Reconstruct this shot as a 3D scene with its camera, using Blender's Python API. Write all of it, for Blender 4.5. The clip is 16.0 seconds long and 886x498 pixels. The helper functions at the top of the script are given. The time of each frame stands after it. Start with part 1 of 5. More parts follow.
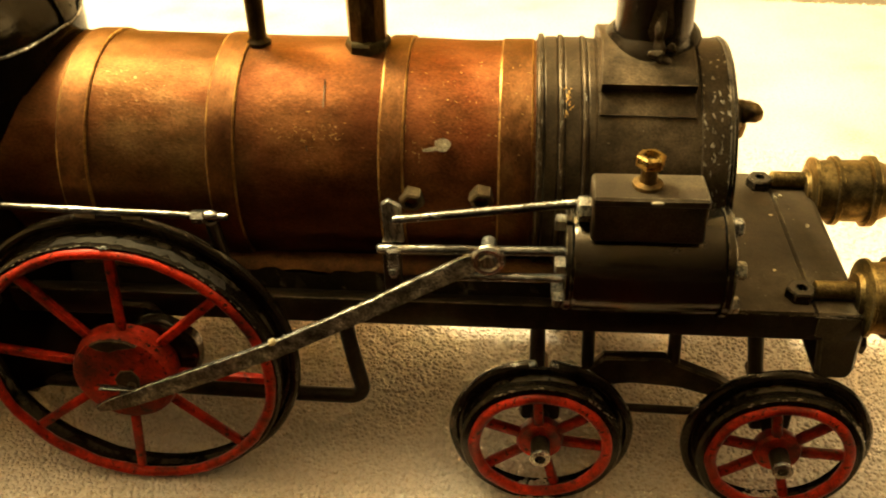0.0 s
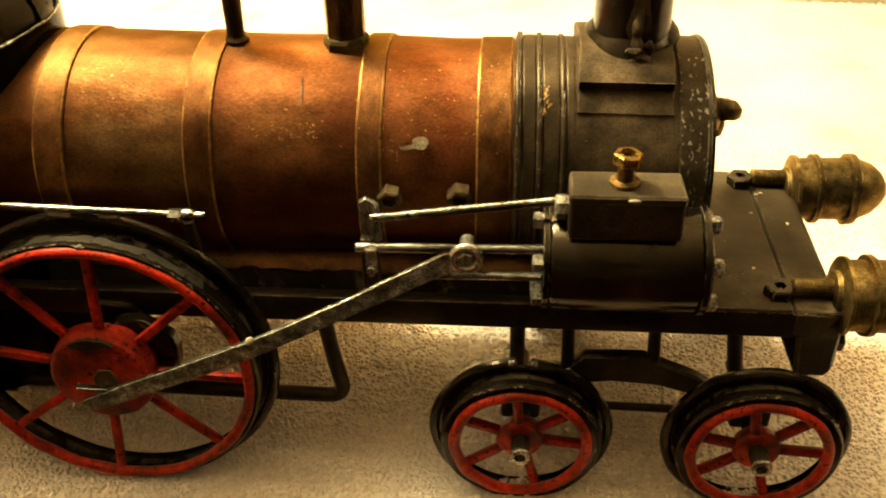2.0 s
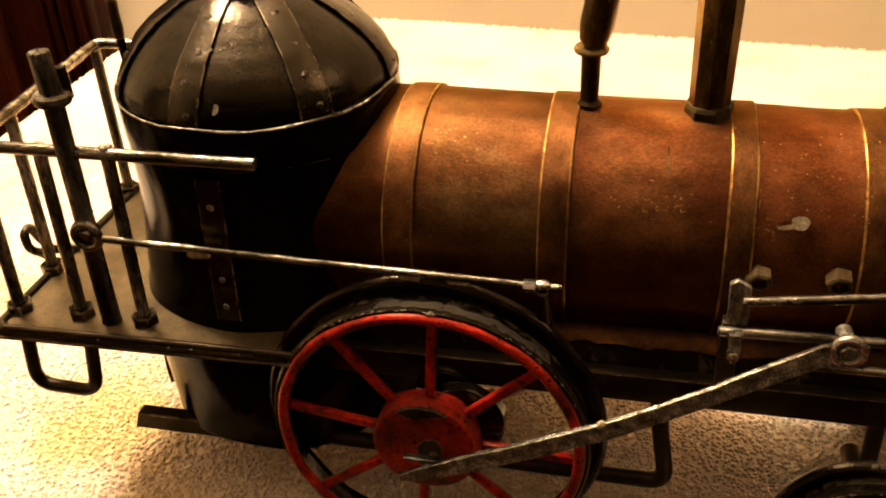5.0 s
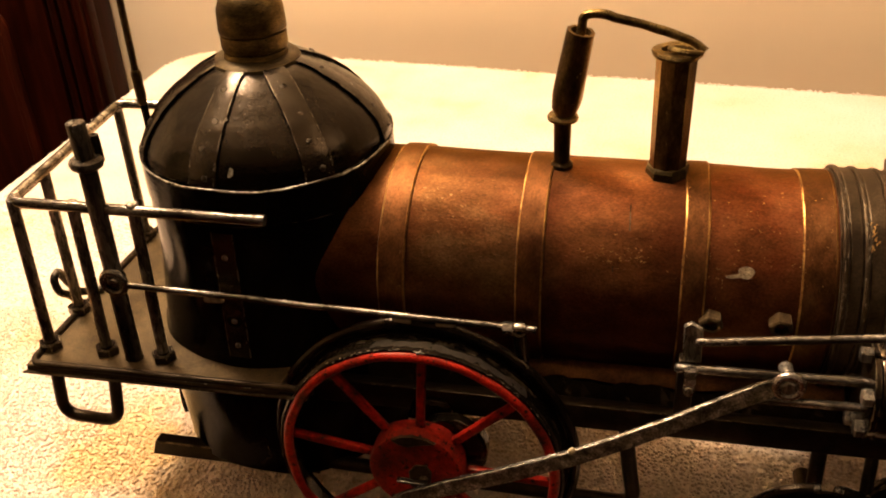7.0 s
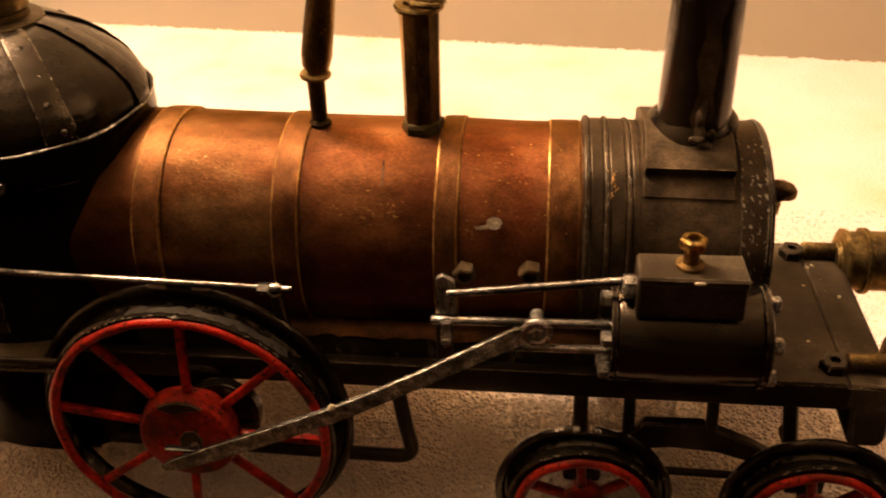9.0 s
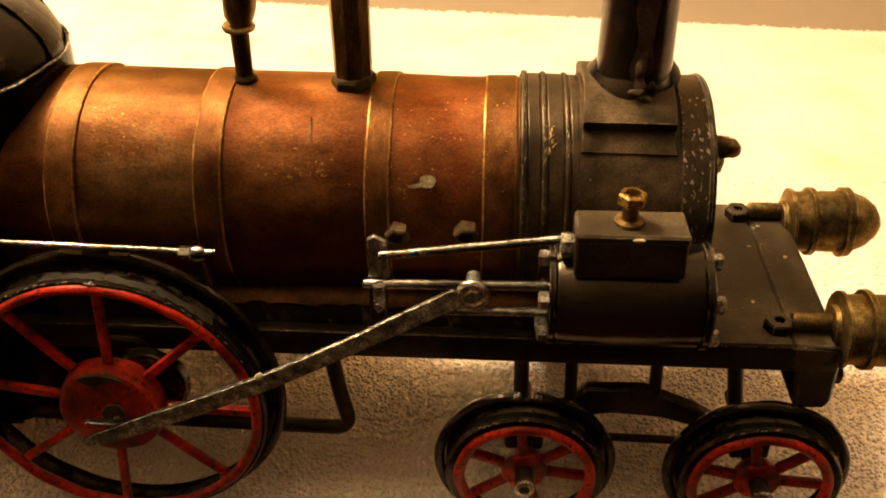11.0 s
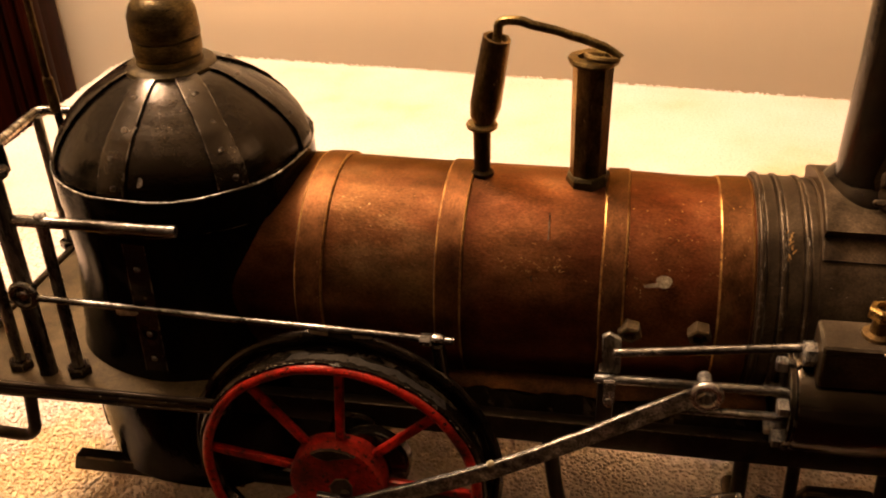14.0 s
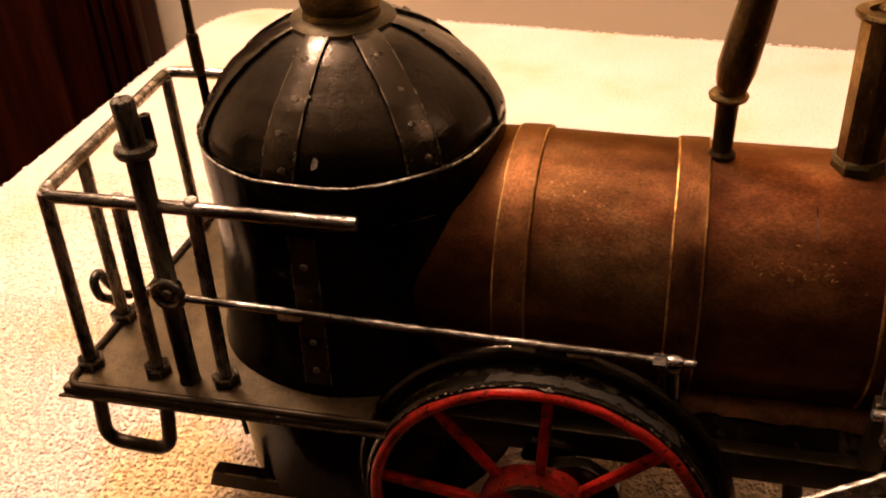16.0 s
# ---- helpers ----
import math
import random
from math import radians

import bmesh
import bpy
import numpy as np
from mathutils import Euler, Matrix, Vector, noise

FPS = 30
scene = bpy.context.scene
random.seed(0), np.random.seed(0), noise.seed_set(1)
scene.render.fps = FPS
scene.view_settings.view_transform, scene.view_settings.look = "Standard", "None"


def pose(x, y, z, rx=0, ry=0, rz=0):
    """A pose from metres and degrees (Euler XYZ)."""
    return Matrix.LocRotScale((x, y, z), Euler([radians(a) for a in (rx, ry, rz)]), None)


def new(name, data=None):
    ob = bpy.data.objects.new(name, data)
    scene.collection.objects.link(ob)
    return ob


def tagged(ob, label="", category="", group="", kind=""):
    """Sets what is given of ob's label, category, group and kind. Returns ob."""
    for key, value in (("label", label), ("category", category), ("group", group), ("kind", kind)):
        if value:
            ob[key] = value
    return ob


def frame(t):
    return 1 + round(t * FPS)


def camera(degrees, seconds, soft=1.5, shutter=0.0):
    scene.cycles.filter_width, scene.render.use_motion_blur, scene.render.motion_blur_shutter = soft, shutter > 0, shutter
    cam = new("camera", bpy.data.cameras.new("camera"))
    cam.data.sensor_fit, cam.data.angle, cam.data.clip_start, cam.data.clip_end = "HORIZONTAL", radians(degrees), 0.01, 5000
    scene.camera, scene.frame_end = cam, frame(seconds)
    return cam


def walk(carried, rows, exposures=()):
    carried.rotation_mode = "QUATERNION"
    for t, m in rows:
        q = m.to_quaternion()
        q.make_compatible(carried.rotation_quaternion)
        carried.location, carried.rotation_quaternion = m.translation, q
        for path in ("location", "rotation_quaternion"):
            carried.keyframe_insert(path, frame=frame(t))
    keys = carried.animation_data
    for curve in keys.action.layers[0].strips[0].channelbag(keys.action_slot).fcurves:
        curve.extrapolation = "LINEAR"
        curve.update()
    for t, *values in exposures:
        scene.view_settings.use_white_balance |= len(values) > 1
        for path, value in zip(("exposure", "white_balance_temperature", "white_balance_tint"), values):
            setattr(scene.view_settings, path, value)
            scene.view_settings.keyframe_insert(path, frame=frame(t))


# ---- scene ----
LENS = 50.00
ROWS = [
    (0.0, 0.16574, -0.37054, 0.34408, 55.091, 1.045, 4.569),
    (0.5, 0.17724, -0.36608, 0.34006, 54.535, 0.968, 3.565),
    (1.0, 0.18184, -0.36799, 0.34131, 54.730, 0.672, 3.179),
    (1.5, 0.17733, -0.36821, 0.34123, 54.970, 0.741, 3.444),
    (2.0, 0.17131, -0.36962, 0.34329, 55.024, 0.851, 4.144),
    (2.5, 0.15542, -0.36680, 0.34361, 55.400, 1.030, 5.656),
    (3.0, 0.12829, -0.36324, 0.34299, 55.808, 1.365, 7.858),
    (3.5, 0.11068, -0.36376, 0.34640, 56.761, 2.074, 10.140),
    (4.0, 0.08188, -0.35737, 0.34462, 57.120, 2.242, 11.719),
    (4.2, 0.07222, -0.35495, 0.34352, 57.210, 2.203, 11.994),
    (6.3, 0.08646, -0.37147, 0.36904, 57.793, 2.462, 11.629),
    (6.5, 0.08642, -0.37743, 0.37490, 57.935, 2.476, 11.751),
    (7.0, 0.08952, -0.38809, 0.37860, 58.921, 2.314, 11.784),
    (7.5, 0.09227, -0.38473, 0.38016, 58.379, 2.337, 11.702),
    (8.0, 0.10028, -0.37954, 0.37722, 57.965, 2.354, 11.361),
    (8.5, 0.12573, -0.37926, 0.37367, 57.528, 1.580, 8.081),
    (9.0, 0.15242, -0.38069, 0.37083, 57.065, 1.212, 5.662),
    (9.5, 0.16212, -0.37501, 0.36128, 56.619, 1.305, 4.659),
    (9.7, 0.16378, -0.36980, 0.35992, 55.985, 1.087, 4.354),
    (11.8, 0.16315, -0.37025, 0.35287, 55.780, 0.434, 3.409),
    (12.0, 0.15992, -0.36520, 0.35687, 55.330, 1.068, 4.788),
    (12.5, 0.14864, -0.37161, 0.36262, 57.278, 1.605, 7.363),
    (13.0, 0.12404, -0.37680, 0.37412, 58.352, 1.648, 9.494),
    (13.5, 0.11489, -0.37541, 0.37720, 58.279, 1.695, 9.972),
    (14.0, 0.11059, -0.37579, 0.37818, 58.832, 1.717, 10.140),
    (14.5, 0.08941, -0.36210, 0.38315, 59.214, 2.091, 11.090),
    (15.0, 0.05994, -0.34511, 0.37267, 58.121, 2.159, 12.221),
    (15.5, 0.04209, -0.32998, 0.36388, 57.442, 2.471, 13.390),
    (16.0, 0.03590, -0.31897, 0.35321, 56.562, 2.684, 13.417),
]
cam = camera(LENS, 16.0, 1.9, 0.4)
EXPOSURES = [(0.0, 1.09, 6450, -11), (0.7, 1.13, 6350, -9), (2.0, 1.16, 6450, -11), (3.0, 1.22, 6800, -6), (4.2, 0.95, 6800, 10), (6.3, 0.28, 6700, 22), (8.0, 0.22, 6650, 29), (9.0, 0.34, 6950, 31), (9.7, 0.38, 7050, 29), (11.8, 0.69, 6850, 8), (13.0, 0.34, 6600, 18), (14.0, 0.1, 6700, 31), (15.0, -0.27, 6850, 43), (16.0, -0.07, 6550, 40)]
walk(cam, [(t, pose(x, y, z, rx, ry, rz)) for t, x, y, z, rx, ry, rz in ROWS], EXPOSURES)

# ---- light: one warm ceiling lamp, high over the rear of the engine ----
world = bpy.data.worlds.new("world")
scene.world = world
world.use_nodes = True
world.node_tree.nodes["Background"].inputs[0].default_value = (1.0, 0.72, 0.42, 1)
world.node_tree.nodes["Background"].inputs[1].default_value = 0.009
lamp_data = bpy.data.lights.new("ceiling_lamp", "POINT")
lamp_data.shadow_soft_size = 0.15
lamp_data.energy, lamp_data.color = 114.0, (1.0, 0.83, 0.6)
lamp = new("ceiling_lamp", lamp_data)
lamp.location = (-0.60, 0.35, 1.46)
# unseen fill light, added at the right to brighten the carpet there
fill_data = bpy.data.lights.new("side_fill", "POINT")
fill_data.shadow_soft_size = 0.35
fill_data.energy, fill_data.color = 11.0, (1.0, 0.74, 0.45)
fill_light = new("side_fill", fill_data)
fill_light.location = (1.5, 0.0, 1.25)


# ---- materials ----
def shader(name):
    m = bpy.data.materials.new(name)
    m.use_nodes = True
    return m, m.node_tree.nodes, m.node_tree.links, m.node_tree.nodes["Principled BSDF"]


def tex(nodes, links, kind, scale, coords, detail=4.0, rough=0.55):
    n = nodes.new("ShaderNodeTexNoise" if kind == "noise" else "ShaderNodeTexVoronoi")
    n.inputs["Scale"].default_value = scale
    if kind == "noise":
        n.inputs["Detail"].default_value, n.inputs["Roughness"].default_value = detail, rough
    links.new(coords, n.inputs["Vector"])
    return n.outputs["Fac" if kind == "noise" else "Distance"]


def ramp(nodes, links, fac, stops):
    r = nodes.new("ShaderNodeValToRGB")
    while len(r.color_ramp.elements) < len(stops):
        r.color_ramp.elements.new(0.5)
    for e, (p, c) in zip(r.color_ramp.elements, stops):
        e.position, e.color = p, (*c, 1) if len(c) == 3 else c
    links.new(fac, r.inputs[0])
    return r.outputs[0]


def grey(v):
    return (v, v, v)


def mix(nodes, links, fac, a, b):
    n = nodes.new("ShaderNodeMix")
    n.data_type = "RGBA"
    links.new(fac, n.inputs["Factor"])
    for sock, v in ((n.inputs[6], a), (n.inputs[7], b)):
        if isinstance(v, tuple):
            sock.default_value = (*v, 1)
        else:
            links.new(v, sock)
    return n.outputs[2]


def bump(nodes, links, height, strength, distance, bsdf, prev=None):
    b = nodes.new("ShaderNodeBump")
    b.inputs["Strength"].default_value, b.inputs["Distance"].default_value = strength, distance
    links.new(height, b.inputs["Height"])
    if prev:
        links.new(prev, b.inputs["Normal"])
    links.new(b.outputs[0], bsdf.inputs["Normal"])
    return b.outputs[0]


def worn(name, dark, mid, light, chip, metal, rough, chip_at=0.7, scale=60.0, stretch=(1, 1, 1), relief=0.25, chip_metal=1.0, coat=0.0, spec=0.5, speckle=(0.6, 1.3), flecks=None, rubbed=0.0):
    """Aged paint or metal: cloudy tone at two scales, sparse chips down to another colour, uneven gloss and fine relief."""
    m, n, l, b = shader(name)
    co = n.new("ShaderNodeTexCoord").outputs["Object"]
    mp = n.new("ShaderNodeMapping")
    mp.inputs["Scale"].default_value = stretch
    l.new(co, mp.inputs[0])
    co = mp.outputs[0]
    big, small, fine = tex(n, l, "noise", scale, co, 3), tex(n, l, "noise", scale * 5, co, 5, 0.65), tex(n, l, "noise", scale * 22, co, 3, 0.7)
    tone = ramp(n, l, big, [(0.32, dark), (0.52, mid), (0.72, light)])
    speck = ramp(n, l, small, [(0.32, grey(speckle[0])), (0.68, grey(speckle[1]))])
    mul = n.new("ShaderNodeMix")
    mul.data_type, mul.blend_type = "RGBA", "MULTIPLY"
    mul.inputs["Factor"].default_value = 1.0
    l.new(tone, mul.inputs[6])
    l.new(speck, mul.inputs[7])
    grain = n.new("ShaderNodeMix")
    grain.data_type, grain.blend_type = "RGBA", "MULTIPLY"
    grain.inputs["Factor"].default_value = 1.0
    l.new(mul.outputs[2], grain.inputs[6])
    wide = 0.4 * (speckle[1] - speckle[0])
    l.new(ramp(n, l, tex(n, l, "noise", 1100.0, co, 3, 0.7), [(0.36, grey(1 - wide)), (0.64, grey(1 + wide))]), grain.inputs[7])
    mul = grain
    worn_at = tex(n, l, "noise", scale * 7.3, co, 6, 0.7)
    chips = ramp(n, l, worn_at, [(chip_at, grey(0)), (min(chip_at + 0.035, 1), grey(1))])
    if rubbed:
        edge = n.new("ShaderNodeMath")
        edge.operation = "MULTIPLY"
        soft, dot = n.new("ShaderNodeBevel"), n.new("ShaderNodeVectorMath")
        soft.samples, dot.operation = 4, "DOT_PRODUCT"
        soft.inputs["Radius"].default_value = 0.0011
        l.new(soft.outputs[0], dot.inputs[0])
        l.new(n.new("ShaderNodeNewGeometry").outputs["True Normal"], dot.inputs[1])
        l.new(ramp(n, l, dot.outputs["Value"], [(0.9, grey(rubbed)), (0.965, grey(0))]), edge.inputs[0])
        l.new(ramp(n, l, tex(n, l, "noise", scale * 4.1, co, 5, 0.7), [(0.47, grey(0)), (0.58, grey(1))]), edge.inputs[1])
        most = n.new("ShaderNodeMath")
        most.operation = "MAXIMUM"
        l.new(chips, most.inputs[0])
        l.new(edge.outputs[0], most.inputs[1])
        chips = most.outputs[0]
    colour = mix(n, l, chips, mul.outputs[2], chip)
    if flecks:
        spots = tex(n, l, "noise", scale * 32, co, 2, 0.5)
        where = tex(n, l, "noise", scale * 1.3, co, 2)
        both = n.new("ShaderNodeMath")
        both.operation = "MULTIPLY"
        l.new(ramp(n, l, spots, [(0.69, grey(0)), (0.72, grey(1))]), both.inputs[0])
        l.new(ramp(n, l, where, [(0.5, grey(0)), (0.62, grey(1))]), both.inputs[1])
        colour = mix(n, l, both.outputs[0], colour, flecks)
    l.new(colour, b.inputs["Base Color"])
    gloss = n.new("ShaderNodeMapRange")
    gloss.inputs["To Min"].default_value, gloss.inputs["To Max"].default_value = max(rough - 0.1, 0.05), rough + 0.1
    l.new(small, gloss.inputs["Value"])
    l.new(gloss.outputs[0], b.inputs["Roughness"])
    mt = n.new("ShaderNodeMapRange")
    mt.inputs["To Min"].default_value, mt.inputs["To Max"].default_value = metal, chip_metal
    l.new(chips, mt.inputs["Value"])
    l.new(mt.outputs[0], b.inputs["Metallic"])
    b.inputs["Specular IOR Level"].default_value = spec
    b.inputs["IOR"].default_value = 1.35
    b.inputs["Specular Tint"].default_value = (1.0, 0.74, 0.45, 1)
    if coat:
        b.inputs["Coat Weight"].default_value, b.inputs["Coat Roughness"].default_value = coat, 0.28
    first = bump(n, l, small, relief, 0.0006, b)
    bump(n, l, fine, relief * 0.8, 0.00025, b, first)
    return m


COPPER_BOILER = worn("grimy_copper_lacquer", (0.048, 0.0175, 0.0068), (0.122, 0.05, 0.0168), (0.205, 0.115, 0.043), (0.3, 0.18, 0.07), 1.0, 0.52, 0.76, 21.0, (0.7, 1, 1), 0.45, 1.0, 0.0, 0.4, (0.68, 1.32), (0.24, 0.14, 0.055))
COPPER_BAND = worn("copper_band", (0.046, 0.0168, 0.0064), (0.115, 0.046, 0.0152), (0.19, 0.1, 0.036), (0.38, 0.235, 0.085), 1.0, 0.51, 0.69, 34.0, (1, 0.7, 0.7), 0.4, 1.0, 0.0, 0.3, (0.68, 1.32))
DIM_COPPER = worn("dim_copper", (0.02, 0.009, 0.004), (0.085, 0.034, 0.011), (0.17, 0.07, 0.02), (0.24, 0.1, 0.03), 0.6, 0.5, 0.68, 30.0, (1, 1, 1), 0.4, 0.8)
COPPER_EDGE = worn("worn_copper_edge", (0.1, 0.04, 0.012), (0.34, 0.17, 0.042), (0.6, 0.36, 0.1), (0.07, 0.03, 0.01), 0.75, 0.36, 0.6, 60.0)
BLACK = worn("black_enamel", (0.004, 0.0027, 0.0016), (0.0078, 0.0053, 0.0031), (0.016, 0.011, 0.0064), (0.3, 0.24, 0.15), 0.0, 0.14, 0.735, 24.0, (1, 1, 1), 0.45, 0.5, 0.0, 0.8, (0.65, 1.3), None, 0.9)
BLACK_MATT = worn("sooty_black_iron", (0.014, 0.0088, 0.0045), (0.037, 0.0243, 0.0124), (0.078, 0.052, 0.0275), (0.26, 0.19, 0.11), 0.4, 0.4, 0.72, 26.0, (1, 1, 1), 0.3, 0.5, 0.0, 0.25, (0.58, 1.42), None, 0.7)
DRUM_BLACK = worn("black_drum_enamel", (0.0018, 0.0012, 0.0007), (0.0036, 0.0025, 0.0014), (0.0075, 0.0052, 0.0028), (0.3, 0.24, 0.15), 0.0, 0.12, 0.76, 24.0, (1, 1, 0.5), 0.4, 0.5, 0.0, 0.08, (0.6, 1.35), None, 0.6)
IRON_DARK = worn("dark_frame_iron", (0.0075, 0.005, 0.0028), (0.0185, 0.0124, 0.0066), (0.04, 0.027, 0.0145), (0.26, 0.19, 0.11), 0.3, 0.36, 0.72, 26.0, (1, 1, 1), 0.3, 0.5, 0.0, 0.3, (0.6, 1.4), None, 0.7)
STRAP = worn("scuffed_black_enamel", (0.0045, 0.003, 0.0016), (0.0105, 0.0073, 0.004), (0.025, 0.0175, 0.0098), (0.34, 0.28, 0.19), 0.05, 0.16, 0.67, 40.0, (1, 1, 1), 0.4, 0.6, 0.0, 0.85, (0.6, 1.3), None, 1.0)
PLATE = worn("brown_black_platform", (0.02, 0.0135, 0.0072), (0.038, 0.026, 0.014), (0.07, 0.05, 0.027), (0.3, 0.24, 0.15), 0.0, 0.44, 0.76, 22.0, (1, 1, 1), 0.25, 0.2, 0.0, 0.3, (0.65, 1.35), None, 0.5)
CEILING = worn("white_ceiling_paint", (0.82, 0.78, 0.7), (0.84, 0.8, 0.73), (0.86, 0.82, 0.75), (0.84, 0.8, 0.73), 0.0, 0.8, 0.9, 2.0, (1, 1, 1), 0.1, 0.0, 0.0, 0.3, (0.97, 1.03))
DUSTY = worn("dusty_platform_iron", (0.036, 0.0245, 0.0112), (0.072, 0.0495, 0.0225), (0.118, 0.083, 0.039), (0.018, 0.013, 0.008), 0.15, 0.44, 0.66, 20.0, (1, 1, 1), 0.25, 0.1, 0.0, 0.4)
RED = worn("red_enamel", (0.05, 0.0045, 0.0028), (0.32, 0.0125, 0.005), (0.5, 0.022, 0.008), (0.008, 0.006, 0.004), 0.0, 0.36, 0.585, 48.0, (1, 1, 1), 0.4, 0.1, 0.0, 0.45, (0.5, 1.35), None, 0.0)
RED_GRIMY = worn("grimy_red_enamel", (0.014, 0.005, 0.003), (0.24, 0.012, 0.005), (0.56, 0.024, 0.008), (0.008, 0.006, 0.004), 0.0, 0.46, 0.575, 44.0, (1, 1, 1), 0.5, 0.1, 0.0, 0.35)
STEEL = worn("worn_steel", (0.02, 0.015, 0.01), (0.2, 0.175, 0.135), (0.68, 0.62, 0.52), (0.008, 0.006, 0.004), 0.9, 0.24, 0.55, 110.0, (0.35, 1, 1), 0.4, 0.2)
STEEL_DARK = worn("tarnished_steel", (0.042, 0.036, 0.027), (0.23, 0.2, 0.15), (0.58, 0.515, 0.41), (0.72, 0.65, 0.53), 0.6, 0.28, 0.63, 95.0, (1, 1, 0.25), 0.4, 0.9)
ROD = worn("pitted_forged_steel", (0.03, 0.025, 0.018), (0.17, 0.147, 0.11), (0.5, 0.44, 0.34), (0.012, 0.009, 0.007), 0.7, 0.4, 0.56, 190.0, (1, 1, 1), 0.9, 0.3, 0.0, 0.4, (0.45, 1.6))
BRASS = worn("antique_brass", (0.022, 0.0145, 0.006), (0.12, 0.078, 0.026), (0.4, 0.27, 0.095), (0.58, 0.4, 0.15), 0.75, 0.38, 0.7, 42.0, (1, 1, 1), 0.4, 0.9, 0.0, 0.4, (0.5, 1.5), None, 0.8)
OLIVE_BRASS = worn("olive_tarnished_brass", (0.026, 0.0165, 0.005), (0.125, 0.08, 0.0235), (0.25, 0.165, 0.052), (0.014, 0.01, 0.005), 0.5, 0.36, 0.63, 55.0, (0.6, 0.6, 1.6), 0.35, 0.3, 0.0, 0.5)
BRIGHT_STEEL = worn("rubbed_bright_steel", (0.2, 0.17, 0.13), (0.5, 0.45, 0.37), (0.8, 0.75, 0.65), (0.05, 0.04, 0.03), 0.9, 0.25, 0.62, 180.0, (1, 1, 1), 0.3, 0.4)
BRASS_BRIGHT = worn("bright_brass", (0.2, 0.1, 0.02), (0.5, 0.29, 0.07), (0.72, 0.48, 0.16), (0.04, 0.02, 0.01), 0.95, 0.28, 0.62, 90.0)
BRASS_DARK = worn("tarnished_bronze", (0.028, 0.0165, 0.0062), (0.15, 0.087, 0.029), (0.32, 0.2, 0.068), (0.44, 0.295, 0.11), 0.68, 0.34, 0.66, 60.0, (1, 1, 0.4), 0.35, 0.8, 0.0, 0.5)
DARK_STEEL = worn("blackened_steel", (0.015, 0.012, 0.0085), (0.085, 0.072, 0.053), (0.36, 0.32, 0.25), (0.6, 0.54, 0.44), 0.6, 0.28, 0.66, 80.0, (1, 1, 0.2), 0.4, 0.9)
DOME_BLACK = worn("brushed_black_dome_enamel", (0.0025, 0.0017, 0.0009), (0.006, 0.004, 0.0021), (0.013, 0.0088, 0.0046), (0.3, 0.24, 0.15), 0.0, 0.15, 0.74, 26.0, (1, 1, 1), 0.62, 0.5, 0.0, 0.5, (0.55, 1.45), None, 0.9)
NUT_BROWN = worn("browned_iron", (0.018, 0.011, 0.005), (0.062, 0.04, 0.018), (0.15, 0.105, 0.052), (0.2, 0.15, 0.08), 0.4, 0.4, 0.7, 90.0)
TAN_PATCH = worn("dull_tan_undercoat", (0.15, 0.105, 0.055), (0.2, 0.148, 0.085), (0.26, 0.2, 0.12), (0.1, 0.06, 0.025), 0.0, 0.6, 0.64, 150.0)
TYRE_BLACK = worn("black_tyre_enamel", (0.0045, 0.003, 0.0018), (0.0085, 0.0058, 0.0034), (0.016, 0.011, 0.0064), (0.24, 0.19, 0.12), 0.0, 0.17, 0.8, 24.0, (1, 1, 1), 0.35, 0.4, 0.0, 0.42, (0.7, 1.3), None, 0.25)
TYRE_WORN = worn("bare_worn_tyre", (0.016, 0.0135, 0.0098), (0.03, 0.025, 0.0186), (0.052, 0.044, 0.033), (0.22, 0.185, 0.135), 0.3, 0.3, 0.74, 60.0, (1, 1, 1), 0.3, 0.3, 0.0, 0.4, (0.75, 1.25))
FLANGE_BRONZE = worn("blackened_bronze", (0.012, 0.008, 0.003), (0.04, 0.027, 0.0085), (0.1, 0.068, 0.021), (0.22, 0.155, 0.06), 0.3, 0.42, 0.7, 60.0, (1, 1, 1), 0.4, 0.6, 0.0, 0.4, (0.6, 1.4), None, 0.7)
PRIMER = worn("bare_primer", (0.3, 0.24, 0.14), (0.38, 0.31, 0.19), (0.45, 0.37, 0.24), (0.25, 0.19, 0.1), 0.0, 0.6, 0.7, 80.0)
UNSEEN_DARK = worn("unseen_dark_wall", (0.03, 0.022, 0.016), (0.04, 0.03, 0.022), (0.055, 0.042, 0.03), (0.06, 0.045, 0.03), 0.0, 0.8, 0.7, 2.0)


def n_colour(nodes, links, scale, coords):
    n = nodes.new("ShaderNodeTexNoise")
    n.inputs["Scale"].default_value = scale
    links.new(coords, n.inputs["Vector"])
    return n.outputs["Color"]


